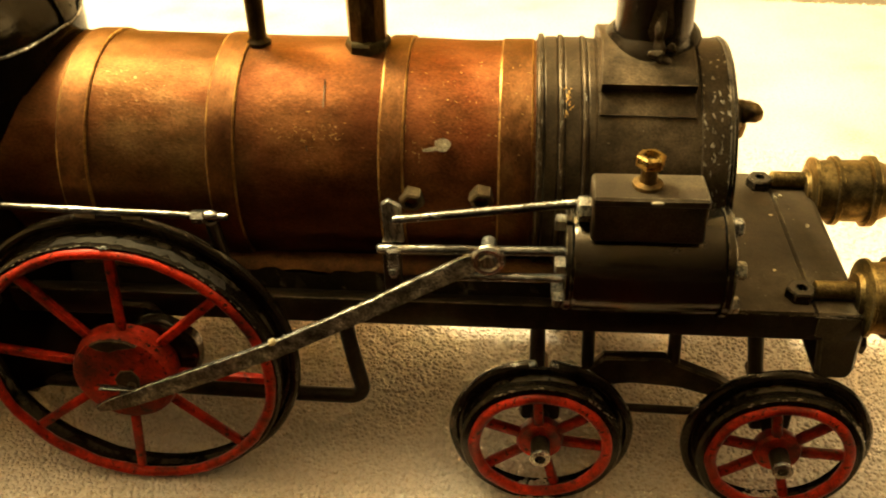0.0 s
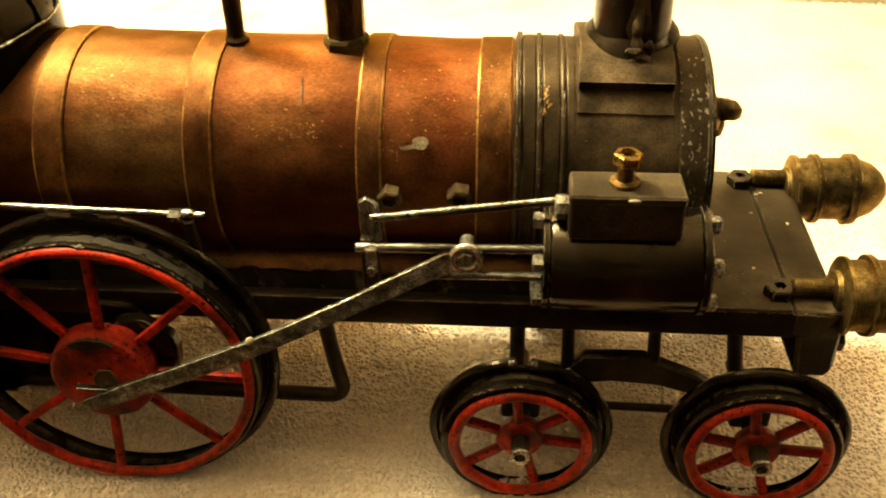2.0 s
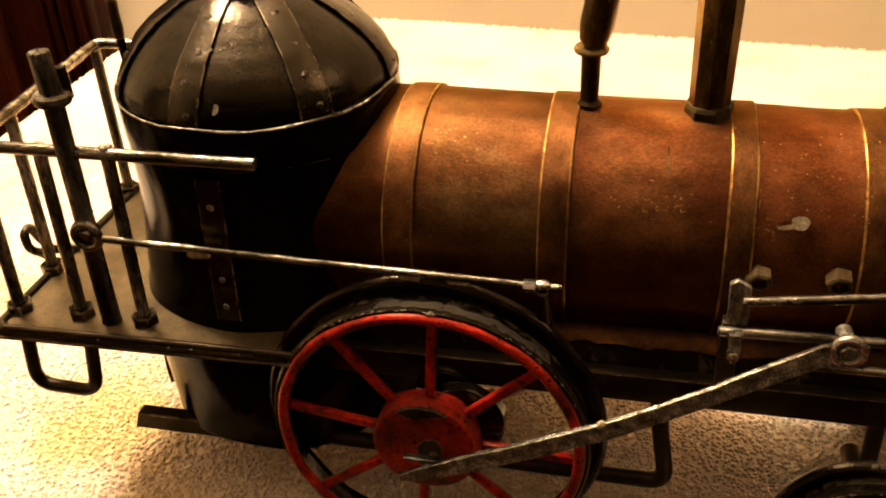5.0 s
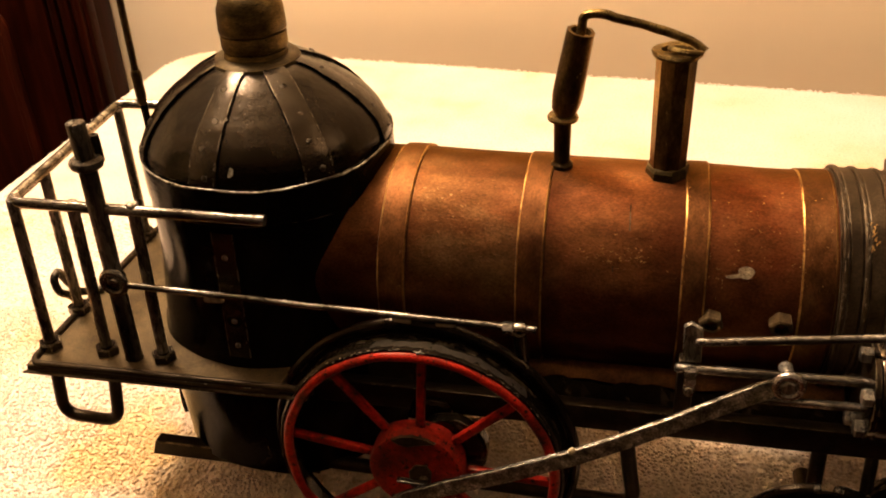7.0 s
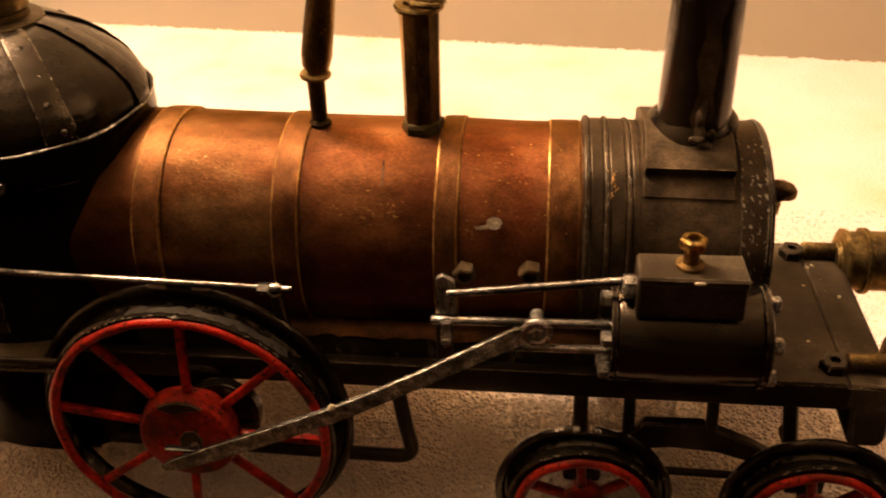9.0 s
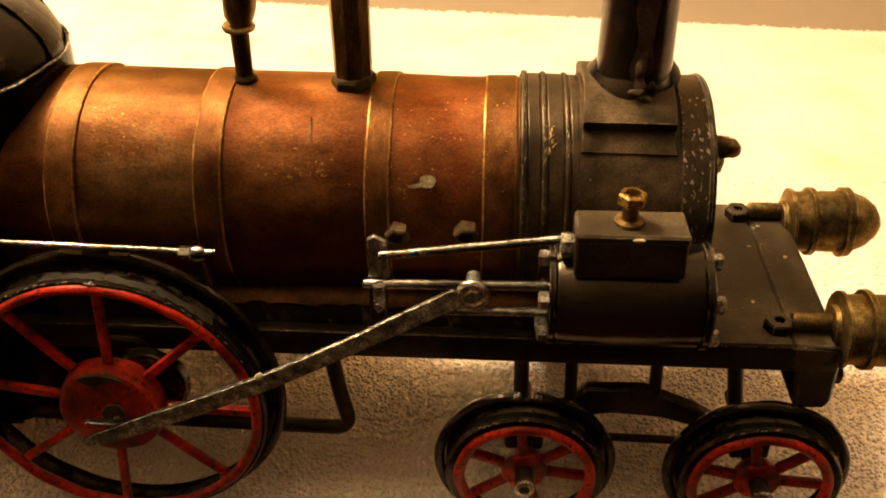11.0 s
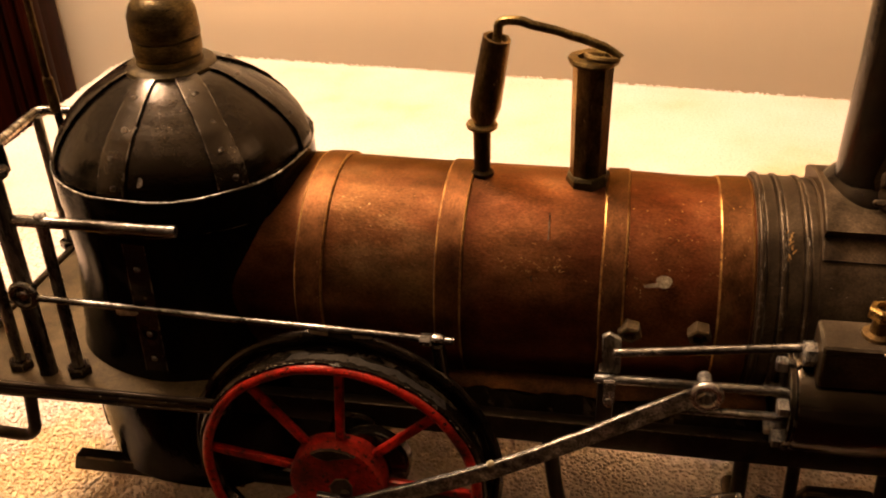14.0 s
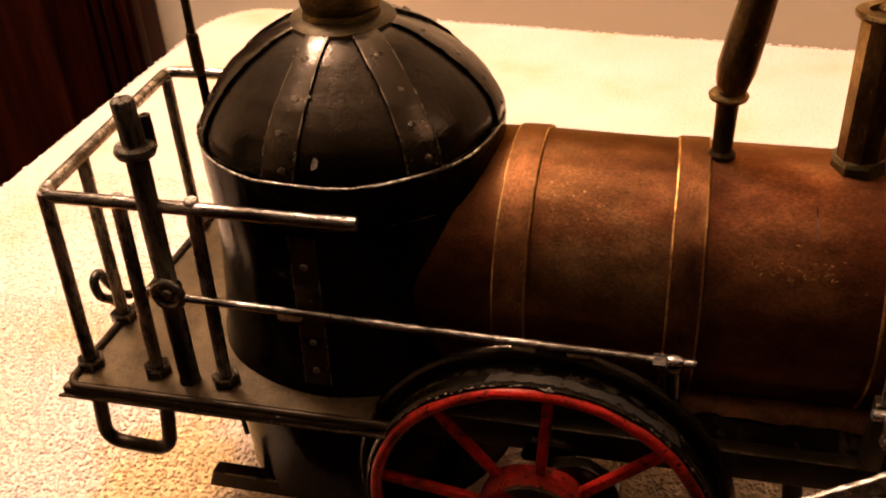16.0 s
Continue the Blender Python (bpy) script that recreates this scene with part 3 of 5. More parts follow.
def barrel(bm, x0, x1, r, mats=(0, 0), seg=72, step=6.0, lip=0.6):
    """A length of boiler plate with rolled edges; the edge faces take the second material."""
    n = max(1, int((x1 - x0) / step))
    prof = [(0, r - lip - 0.6), (0, r - lip)]
    edge0 = [(0.25, r - 0.2), (0.8, r)]
    body = [(0.8 + (x1 - x0 - 1.6) * k / n, r) for k in range(1, n)]
    edge1 = [(x1 - x0 - 0.8, r), (x1 - x0 - 0.25, r - 0.2), (x1 - x0, r - lip), (x1 - x0, r - lip - 0.6)]
    lathe(bm, (x0, 0, BZ), (1, 0, 0), prof + edge0, seg, mats[1], (False, False))
    lathe(bm, (x0, 0, BZ), (1, 0, 0), [edge0[-1]] + body + [edge1[0]], seg, mats[0], (False, False))
    lathe(bm, (x0, 0, BZ), (1, 0, 0), edge1, seg, mats[1], (False, False))


# boiler barrel, running from inside the firebox drum to the smokebox
bm = mesh()
lathe(bm, (-60, 0, BZ), (1, 0, 0), [(k * 6.0, boiler_r(k * 6.0 - 60)) for k in range(40)], 96, 0, (True, True))
jitter(bm, 0.7, 0.03)
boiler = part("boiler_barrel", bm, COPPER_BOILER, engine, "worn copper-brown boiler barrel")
for x0, x1, up in ((-20.6, -8.2, 1.1), (40.6, 52.4, 1.0), (110.3, 120.6, 1.0), (157.6, 171.5, 0.8)):
    bm = mesh()
    barrel(bm, x0, x1, boiler_r((x0 + x1) / 2) + up, (0, 1), 96)
    jitter(bm, 0.5, 0.03)
    part("boiler_band", bm, [COPPER_BAND, COPPER_EDGE], boiler)
for x in (123.7, 151.7):
    bm = mesh()
    d, c = Vector((0, -1, -0.3)), Vector((x, -45.5, 143.2 if x < 130 else 144.4))
    nut(bm, c, d, 9.0, 5.6, 3.2, 0.0)
    part("hex_nut", bm, NUT_BROWN, boiler, "tarnished hexagon nut")
# bare patch where the lacquer has come away
bm = mesh()
pts = []
for k in range(26):
    a = 2 * math.pi * k / 26
    pts.append((136.0 + 3.2 * math.cos(a) * (1 + 0.1 * math.sin(3 * a)), 2.7 * math.sin(a)))
tail = [(133.4, -0.4), (130.4, -1.2), (128.2, -1.8), (128.0, -2.7), (130.4, -2.8), (134.0, -2.2)]
for shape in (pts, tail):
    vs = []
    for u, v in shape:
        th = radians(30.5) + v / BR
        vs.append(bm.verts.new((u, -math.cos(th) * (boiler_r(132) + 0.75), BZ + math.sin(th) * (boiler_r(132) + 0.75))))
    bm.faces.new(vs)
bmesh.ops.recalc_face_normals(bm, faces=bm.faces)
part("bare_patch", bm, TAN_PATCH, boiler, "bare pale patch in the lacquer")
# scratches
bm = mesh()
for x, th0, th1, w in ((87.6, 47, 62, 0.12), (81.8, 26, 29, 0.12)):
    vs = []
    for s in (-1, 1):
        for k in range(5):
            th = radians(th0 + (th1 - th0) * (k if s < 0 else 4 - k) / 4)
            vs.append(bm.verts.new((x + s * w + k * 0.25 * s * 0.3, -math.cos(th) * (boiler_r(83) + 0.5), BZ + math.sin(th) * (boiler_r(83) + 0.5))))
    bm.faces.new(vs)
part("scratch", bm, BLACK_MATT, boiler, "dark scratch")

# smokebox
bm = mesh()
lathe(bm, (172.2, 0, BZ), (1, 0, 0), [(0, BR - 2)] + [(k * 6.0, BR + 0.2) for k in range(13)], 96)
jitter(bm, 0.5, 0.03)
smoke = part("smokebox", bm, BLACK_MATT, engine, "sooty black smokebox")
for x0, x1, up in ((175.4, 181.0, 0.8), (183.5, 190.4, 0.7), (192.8, 196.5, 0.5), (172.8, 175.2, 2.0), (181.2, 183.4, 1.7), (190.6, 192.6, 1.5), (236.4, 248.0, 1.0)):
    bm = mesh()
    barrel(bm, x0, x1, BR + up, (0, 0), 96)
    jitter(bm, 0.5, 0.03)
    part("smokebox_band", bm, BLACK_MATT, smoke)
bm = mesh()
lathe(bm, (246.8, 0, BZ), (1, 0, 0), [(0, BR + 1.6), (1.6, BR + 2.0), (3.0, BR + 1.2), (3.6, BR - 3), (3.2, BR - 5), (4.4, BR - 20), (5.0, 0)], 96)
part("smokebox_front", bm, BLACK, smoke, "black front plate with rubbed bright rim")
bm = mesh()
lathe(bm, (250.5, 1, 156.6), (1, 0, -0.05), [(0, 12.4), (4.6, 12.0), (6.4, 9.6), (8.6, 6.0), (9.4, 0)], 6, 0, (True, True), 0.35)
jitter(bm, 0.7, 0.12)
boss = part("door_boss", bm, BRASS_DARK, smoke, "six-sided tarnished boss")
bm = mesh()
bmesh.ops.create_icosphere(bm, subdivisions=3, radius=1.0, matrix=Matrix.Translation((260.6, 1, 159.4)) @ Matrix.Rotation(0.25, 4, "Y") @ Matrix.Diagonal((7.0, 5.4, 5.2, 1)))
bmesh.ops.create_icosphere(bm, subdivisions=2, radius=1.0, matrix=Matrix.Translation((257.5, 0, 152.5)) @ Matrix.Diagonal((4.6, 5.0, 6.4, 1)))
jitter(bm, 2.0, 0.2)
part("door_handle", bm, BRASS_DARK, boss, "stubby tarnished brass wing handle")


def saddle(bm, x0, x1, half, r0, r1):
    n = 24
    rings = []
    for k in range(n + 1):
        a = math.asin(half / r1) * (2 * k / n - 1)
        rings.append([bm.verts.new((x, r * math.sin(a), BZ + r * math.cos(a))) for x, r in ((x0, r0), (x0, r1 - 0.4), (x0 + 0.5, r1), (x1 - 0.5, r1), (x1, r1 - 0.4), (x1, r0))])
    for a, b in zip(rings, rings[1:]):
        for k in range(6):
            bm.faces.new((a[k], a[(k + 1) % 6], b[(k + 1) % 6], b[k]))
    bm.faces.new(rings[0][::-1])
    bm.faces.new(rings[-1])
    bmesh.ops.recalc_face_normals(bm, faces=bm.faces)


bm = mesh()
saddle(bm, 197, 234.2, 34.8, BR - 1, BR + 1.4)
jitter(bm, 0.5, 0.05)
part("saddle_plate", bm, BLACK_MATT, smoke)
bm = mesh()
saddle(bm, 197.4, 234.0, 29.8, BR + 1.2, BR + 6.4)
jitter(bm, 0.6, 0.05)
part("saddle_plate", bm, BLACK_MATT, smoke)

# chimney
bm = mesh()
lathe(bm, (218.6, 0, 186), (0, 0, 1), [(0, 16.2), (10, 15.5), (30, 14.9), (60, 14.3), (100, 14.2), (122, 14.2), (124, 13.4), (124, 12.6), (60, 12.6)], 40, 0, (True, True))
jitter(bm, 0.6, 0.04)
chimney = part("chimney", bm, BLACK, engine, "black chimney tube with a rough seam")
bm = mesh()
lathe(bm, (218.4, 0, 178.0), (0, 0, 1), [(0, 20.2), (2.0, 19.4), (4.4, 17.9), (6.4, 17.7), (8.4, 18.8), (10.8, 19.2), (12.6, 18.6), (14.2, 17.4), (15.6, 16.4), (17.0, 15.2)], 56, 0, (False, False))
for v in bm.verts:
    v.co.z += 3.6 - (abs(v.co.y) / 18.0) ** 2 * 4.6 + 1.3 * math.sin(math.atan2(v.co.y, v.co.x - 218.4) * 3 + 0.8) * (1.0 if v.co.z > 185 else 0.2)
jitter(bm, 2.2, 0.07)
part("chimney_collar", bm, BLACK, chimney, "uneven folded black collar")
bm = mesh()
tube(bm, [(219.0, -14.2, 209), (219.6, -15.4, 203), (218.4, -16.6, 197), (219.8, -18.0, 190), (219.0, -19.2, 185.6), (219.8, -22.4, 184.4), (219.0, -26.5, 183.4)], 1.9, 14, 3, 4)
for k, (x, y, z) in enumerate(((217.4, -18.6, 193), (221.6, -18.2, 189.6), (216.6, -20.4, 186.6), (222.4, -21.0, 186.2), (219.6, -25.0, 184.8), (223.4, -17.4, 194.4))):
    bmesh.ops.create_icosphere(bm, subdivisions=3, radius=2.2 + 0.4 * math.sin(k * 2.3), matrix=Matrix.Translation((x, y, z)) @ Matrix.Diagonal((1.5, 0.55, 0.9, 1)))
jitter(bm, 2.2, 0.22)
part("weld_seam", bm, BLACK_MATT, chimney, "lumpy weld at the chimney foot", None, 60)
bm = mesh()
rows = []
for k in range(13):
    z = 196 + k * 5.0
    r = 15.5 + 0.35 * math.sin(k * 1.9)
    half = 14 + 4 * math.sin(k * 1.3)
    rows.append([bm.verts.new((218.6 + r * math.sin(radians(a)), -r * math.cos(radians(a)), z)) for a in (4 - half, 4 - half * 0.4, 4 + half * 0.4, 4 + half)])
for a, b in zip(rows, rows[1:]):
    for k in range(3):
        bm.faces.new((a[k], a[k + 1], b[k + 1], b[k]))
jitter(bm, 0.9, 0.16)
part("chimney_seam", bm, BLACK_MATT, chimney, "smeared rough seam up the chimney", None, 60)

# firebox drum, from under the platform to the dome
def drum_r(z):
    """Straight below the platform, drawn in a little towards the dome."""
    return FR + 8.2 if z < 104 else FR + 5.0 - (z - 104) * 0.05


bm = mesh()
lathe(bm, (FX, 0, 37), (0, 0, 1), [(0, FR + 3.6), (0.5, FR + 5.6), (1.4, FR + 6.4), (3, FR + 6.0), (12, FR + 7.0)] + [(23 + k * 10.0, drum_r(60 + k * 10.0) - 0.4 + 0.3 * math.sin(k * 1.3)) for k in range(14)], 72)
jitter(bm, 2.2, 0.035)
firebox = part("firebox_drum", bm, DRUM_BLACK, engine, "glossy black upright firebox drum")
bm = mesh()
lathe(bm, (FX, 0, 178), (0, 0, 1), [(0, FR + 0.2), (0, FR + 1.6), (8, FR + 1.9), (16, FR + 2.3), (17.4, FR + 2.4), (17.6, FR + 1.2), (12, FR - 2)], 40)
jitter(bm, 1.2, 0.04)
part("drum_skirt", bm, DRUM_BLACK, firebox, "folded black skirt round the drum", None, 25)
bm = mesh()
lathe(bm, (FX, 0, 195.2), (0, 0, 1), [(0.5, FR + 2.3), (0.6, FR + 2.7), (0.9, FR + 2.7), (1.0, FR + 2.2)], 40, 0, (False, False))
jitter(bm, 1.2, 0.04)
part("rim_edge", bm, STEEL_DARK, firebox, "rubbed bright edge of the skirt")


def on_drum(a, z, out=0.0):
    a = radians(a)
    r = drum_r(z) + out
    return Vector((FX + r * math.cos(a), r * math.sin(a), z))


bm = mesh()
vs = [bm.verts.new(on_drum(a, z, o)) for z in (110, 150, 175) for a, o in ((-97, -0.3), (-97, 0.9), (-87, 0.9), (-87, -0.3))]
for k in range(2):
    for j in range(3):
        bm.faces.new((vs[k * 4 + j], vs[k * 4 + j + 1], vs[k * 4 + j + 5], vs[k * 4 + j + 4]))
bmesh.ops.recalc_face_normals(bm, faces=bm.faces)
part("drum_strap", bm, STRAP, firebox)
for z in (117, 130, 143, 163):
    bm = mesh()
    c = on_drum(-92, z, 1.0)
    lathe(bm, c, (0, -1, 0), [(0, 1.5), (0.5, 1.2), (0.8, 0)], 10)
    part("rivet", bm, STEEL_DARK, firebox)
bm = mesh()
tube(bm, [on_drum(-159, 101, 0.5), on_drum(-159, 70, 0.3), on_drum(-158.5, 56, 0.2), on_drum(-158, 46, 0.6), on_drum(-156, 38.5, -0.4)], 1.5, 10, 6)
part("drum_wire", bm, BLACK, firebox, "black wire soldered down the drum")

# dome
RIVET = worn("rubbed_rivet", (0.012, 0.009, 0.005), (0.055, 0.042, 0.026), (0.22, 0.185, 0.13), (0.01, 0.008, 0.005), 0.4, 0.36, 0.6, 160.0, (1, 1, 1), 0.7, 0.3)
DOME_Z = 195.0
DOME = [(0, 57.5), (5.7, 56.6), (11.4, 53.8), (17.1, 49.6), (22.8, 44.0), (28.5, 36.8), (33.2, 29.6), (37, 22.4), (39.4, 16.0), (40.4, 12)]


def dome_r(z):
    for (a, ra), (b, rb) in zip(DOME, DOME[1:]):
        if z <= b:
            t = (z - a) / (b - a)
            return ra + (rb - ra) * t
    return DOME[-1][1]


bm = mesh()
fine = [(z * 0.5, dome_r(z * 0.5)) for z in range(0, 82, 3)]
lathe(bm, (FX, 0, DOME_Z), (0, 0, 1), fine, 84)
jitter(bm, 1.6, 0.035)
dome = part("dome", bm, DOME_BLACK, engine, "glossy black riveted dome")
STRAPS = [-98, -47, 4, 55, 107, 159, -149]
for base in STRAPS:
    bm = mesh()
    rings = []
    for k in range(25):
        z = 0.3 + k * 1.6
        r = dome_r(z) + 1.0
        half = math.degrees(min(6.6, 3.6 + r * 0.055) / r)
        rings.append([bm.verts.new((FX + (r + o) * math.cos(radians(base + s * half)), (r + o) * math.sin(radians(base + s * half)), DOME_Z + z + (0.7 if z > 20 else 0.1))) for s, o in ((-1, -1.5), (-1, 0.5), (-0.85, 0.8), (0.85, 0.8), (1, 0.5), (1, -1.5))])
    for a, b in zip(rings, rings[1:]):
        for k in range(5):
            bm.faces.new((a[k], a[k + 1], b[k + 1], b[k]))
    jitter(bm, 1.6, 0.035)
    part("dome_strap", bm, STRAP, dome)
    for z in (5, 16, 25, 34):
        r = dome_r(z) + 1.9
        a = radians(base + (2 if z in (5, 25) else -1))
        c = Vector((FX + r * math.cos(a), r * math.sin(a), DOME_Z + 0.4 + z))
        nrm = Vector((math.cos(a), math.sin(a), 0.2 + z / 36)).normalized()
        bm = mesh()
        lathe(bm, c - nrm * 0.9, nrm, [(0, 1.5), (0.8, 1.3), (1.0, 0.7), (1.05, 0)], 8)
        jitter(bm, 0.9, 0.5)
        part("rivet", bm, RIVET, dome)

# safety valve on the dome
bm = mesh()
lathe(bm, (FX, 0, 233), (0, 0, 1), [(0, 14.4), (3, 14.8), (5.4, 14.2), (5.8, 13.4), (6.2, 14.4), (8, 15.0), (13.2, 15.0), (13.6, 14.0), (14.2, 15.0), (15, 15.4), (24, 15.2), (28, 13.8), (31, 11.4), (32.4, 8.0)], 36)
jitter(bm, 0.7, 0.07)
valve = part("safety_valve", bm, OLIVE_BRASS, engine, "tarnished brass safety valve")
bm = mesh()
lathe(bm, (FX, 0, 232.2), (0, 0, 1), [(0, 19.4), (0.8, 20.4), (2.2, 20.2), (3.2, 18.6), (4.0, 14.0)], 36)
jitter(bm, 1.0, 0.06)
part("valve_flange", bm, FLANGE_BRONZE, valve)
bm = mesh()
ring(bm, (FX, 0, 268.2), (0, 0, 1), 7.0, 1.8, 32)
lathe(bm, (FX, 0, 265), (0, 0, 1), [(0, 7), (3, 6.6), (4.4, 3.4), (26, 3.0), (27, 0)], 20)
part("valve_spindle", bm, OLIVE_BRASS, valve)

# whistle and standing tube on the boiler, joined by a bent pipe
bm = mesh()
lathe(bm, (55.4, 0, 184.5), (0, 0, 1), [(0, 4.4), (0.8, 5.3), (4.2, 5.3), (5.2, 4.3), (6, 3.9), (25, 3.8)], 12)
jitter(bm, 0.5, 0.15)
whistle = part("whistle", bm, BRASS_DARK, engine, "dark tarnished whistle on a thin stem")
bm = mesh()
lathe(bm, (55.4, 0, 209.6), (0.02, 0, 1), [(0, 4), (0.4, 6.6), (1.6, 7.0), (2.6, 6.4), (3, 4)], 24)
part("whistle_collar", bm, BRASS, whistle, "thin brass collar")
bm = mesh()
lathe(bm, (55.6, 0, 212.4), (0.17, -0.02, 1), [(0, 4.2), (3, 6.0), (8, 6.6), (20, 6.4), (36, 6.2), (38.4, 6.2), (38.4, 4.6), (36, 4.4)], 9, 0, (True, True))
jitter(bm, 0.8, 0.12)
part("whistle_body", bm, BRASS_DARK, whistle, "", None, 50)
bm = mesh()
tube(bm, [(62.0, 0, 247), (62.6, -0.5, 257.5), (72, -1, 257.6), (92, -1, 252.4), (108, -2, 247.0), (112.5, -4, 243.6)], 1.9, 12, 5)
jitter(bm, 0.9, 0.12)
part("bent_pipe", bm, BRASS, whistle, "bent brass pipe")
bm = mesh()
lathe(bm, (102.0, 0, 184), (0, 0, 1), [(0, 7.8), (7.8, 8.1), (56, 8.6), (57, 8.6)], 9, 0, (True, True), 0.3)
jitter(bm, 0.6, 0.1)
stand = part("standing_tube", bm, BRASS_DARK, engine, "faceted tarnished brass tube on the boiler", None, 30)
bm = mesh()
lathe(bm, (102.0, 0, 184), (0, 0, 1), [(0, 9.2), (1.0, 10.0), (5.8, 9.9), (7.2, 9.0), (7.6, 7.6)], 8, 0, (False, False), 0.2)
jitter(bm, 1.0, 0.12)
part("tube_base", bm, FLANGE_BRONZE, stand, "dark eight-sided base collar", None, 30)
bm = mesh()
lathe(bm, (102.0, 0, 240.4), (0, 0, 1), [(0, 7.5), (0.6, 10.4), (2.0, 10.8), (3.0, 10.2), (3.0, 6.6), (-3, 6.4), (-3, 0)], 28)
jitter(bm, 0.6, 0.12)
part("tube_flange", bm, BRASS, stand, "flared brass rim")
bm = mesh()
ring(bm, (105.5, -3, 244.0), (0.1, 0.2, 1), 6.6, 1.4, 24, 8, 40, 240)
part("pipe_hook", bm, BRASS, stand)

# frame: two side beams, deck, front platform with its buffer beam
for s in (-1, 1):
    bm = mesh()
    block(bm, (-62, min(s * 57, s * 50.5), 84), (309, max(s * 57, s * 50.5), 97), 1.0)
    jitter(bm, 0.8, 0.02)
    part("side_beam", bm, IRON_DARK, engine)
bm = mesh()
block(bm, (-66, -50.4, 86), (188, 50.4, 89), 0.5)
part("deck", bm, IRON_DARK, engine)
bm = mesh()
vs = []
for k in range(49):
    x = -30 + k * 4.4
    vs.append((bm.verts.new((x, -44.6, 101.6 + 1.3 * math.sin(k * 0.7) + 1.0 * math.sin(k * 1.9))), bm.verts.new((x, -46.4 - 1.0 * math.sin(k * 0.9) - 0.8 * math.sin(k * 2.3), 95)), bm.verts.new((x, -49.5, 88.6))))
for a, b in zip(vs, vs[1:]):
    for k in range(2):
        bm.faces.new((a[k], a[k + 1], b[k + 1], b[k]))
part("solder_seam", bm, IRON_DARK, engine, "ragged dark solder seam under the boiler")
# copper strip standing in for the carpet's warm reflection under the boiler
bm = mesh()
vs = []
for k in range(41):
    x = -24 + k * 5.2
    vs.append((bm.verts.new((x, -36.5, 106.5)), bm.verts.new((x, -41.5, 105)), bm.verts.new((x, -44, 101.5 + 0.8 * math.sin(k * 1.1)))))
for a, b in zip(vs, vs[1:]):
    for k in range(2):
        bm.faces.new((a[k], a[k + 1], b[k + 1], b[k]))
part("boiler_apron", bm, DIM_COPPER, engine, "copper strip under the boiler, the carpet's warm reflection in its colour", None, 60)
bm = mesh()
block(bm, (186, -56.6, 93.5), (289, 56.6, 98.0), 1.2)
jitter(bm, 0.6, 0.03)
front = part("front_platform", bm, PLATE, engine, "dull black front platform speckled with chips")
bm = mesh()
slab(bm, [(289.2, 97.4), (289.2, 85), (293, 84), (295.5, 62), (308.5, 62), (311, 66), (310.6, 94.6), (308, 97.4)], "y", -57.4, 57.4, 1.6)
jitter(bm, 0.7, 0.03)
beam = part("buffer_beam", bm, PLATE, engine)
bm = mesh()
nut(bm, (310.5, -46, 75), (1, 0, 0), 9, 5.5)
part("bolt_head", bm, BLACK_MATT, beam)
bm = mesh()
slab(bm, [(286, 84), (296, 84), (296, 62)], "y", -54, -48, 0.5)
part("gusset", bm, IRON_DARK, beam)
rng = random.Random(5)
for k in range(7):
    bm = mesh()
    x, y = rng.uniform(256, 303), rng.uniform(-50, 40)
    lathe(bm, (x, y, 97.6), (0, 0, 1), [(0, 0.9), (0.7, 0.8), (0.9, 0)], 7)
    jitter(bm, 0.3, 0.9)
    part("paint_chip", bm, PRIMER, front)

# buffers
def build_buffer(y, r, z):
    bm = mesh()
    k = r / 18.0
    lathe(bm, (306.0, y, z), (1, 0, 0), [(0, 8 * k), (0.6, 12 * k), (2.5, 12.6 * k), (3.5, 15 * k), (4.5, 17.4 * k), (13, 17.8 * k), (31, 18 * k), (36, 17.2 * k), (42, 14.6 * k), (46.5, 10 * k), (49, 5 * k), (49.8, 0)], 40)
    jitter(bm, 0.8, 0.07)
    b = part("buffer", bm, BRASS, engine, "antique brass buffer with rounded end")
    for s, w, up in ((3.4, 2.4, 1.2), (13, 3.6, 2.0), (29.5, 4.2, 2.6)):
        bm = mesh()
        lathe(bm, (306.0 + s, y, z), (1, 0, 0), [(0, 17 * k), (0.5, (18 + up) * k), (w - 0.5, (18 + up) * k), (w, 17 * k)], 40)
        jitter(bm, 0.7, 0.08)
        part("buffer_band", bm, BRASS, b)
    bm = mesh()
    rod(bm, (290, y, 101.2), (307, y, 101.0), 4.2)
    jitter(bm, 0.4, 0.2)
    part("buffer_stem", bm, BRASS, b)
    bm = mesh()
    nut(bm, (284.6, y - 1.5, 97.8), (0, 0, 1), 11, 5.4, 2.6, 0.2)
    part("hex_nut", bm, BLACK, b, "black hexagon nut")


build_buffer(-45, 15.5, 98.0)
build_buffer(45, 15.3, 95.6)

# rear platform
bm = mesh()
slab(bm, [(-192, -77), (-64, -76), (-62, -50), (-62, 50), (-64, 62), (-190, 62)], "z", PZ - 3, PZ, 0.5)
jitter(bm, 0.9, 0.03)
plat = part("rear_platform", bm, DUSTY, engine, "dusty brown rear platform")
bm = mesh()
tube(bm, [(-48, -73.6, PZ - 1.0), (-70, -74.8, PZ + 0.4), (-186, -75.4, PZ + 0.8), (-189, -72, PZ + 0.8), (-187.6, 60, PZ + 0.8), (-90, 60, PZ + 0.8)], 1.8, 12, 7)
jitter(bm, 0.6, 0.08)
part("platform_edging", bm, IRON_DARK, plat, "dark wire edging")
bm = mesh()
slab(bm, [(-193.5, -78.5), (-50, -77.0), (-50, -73.6), (-190, -74)], "z", PZ - 4.4, PZ - 3.1, 0.3)
part("platform_lip", bm, BLACK_MATT, plat)
bm = mesh()
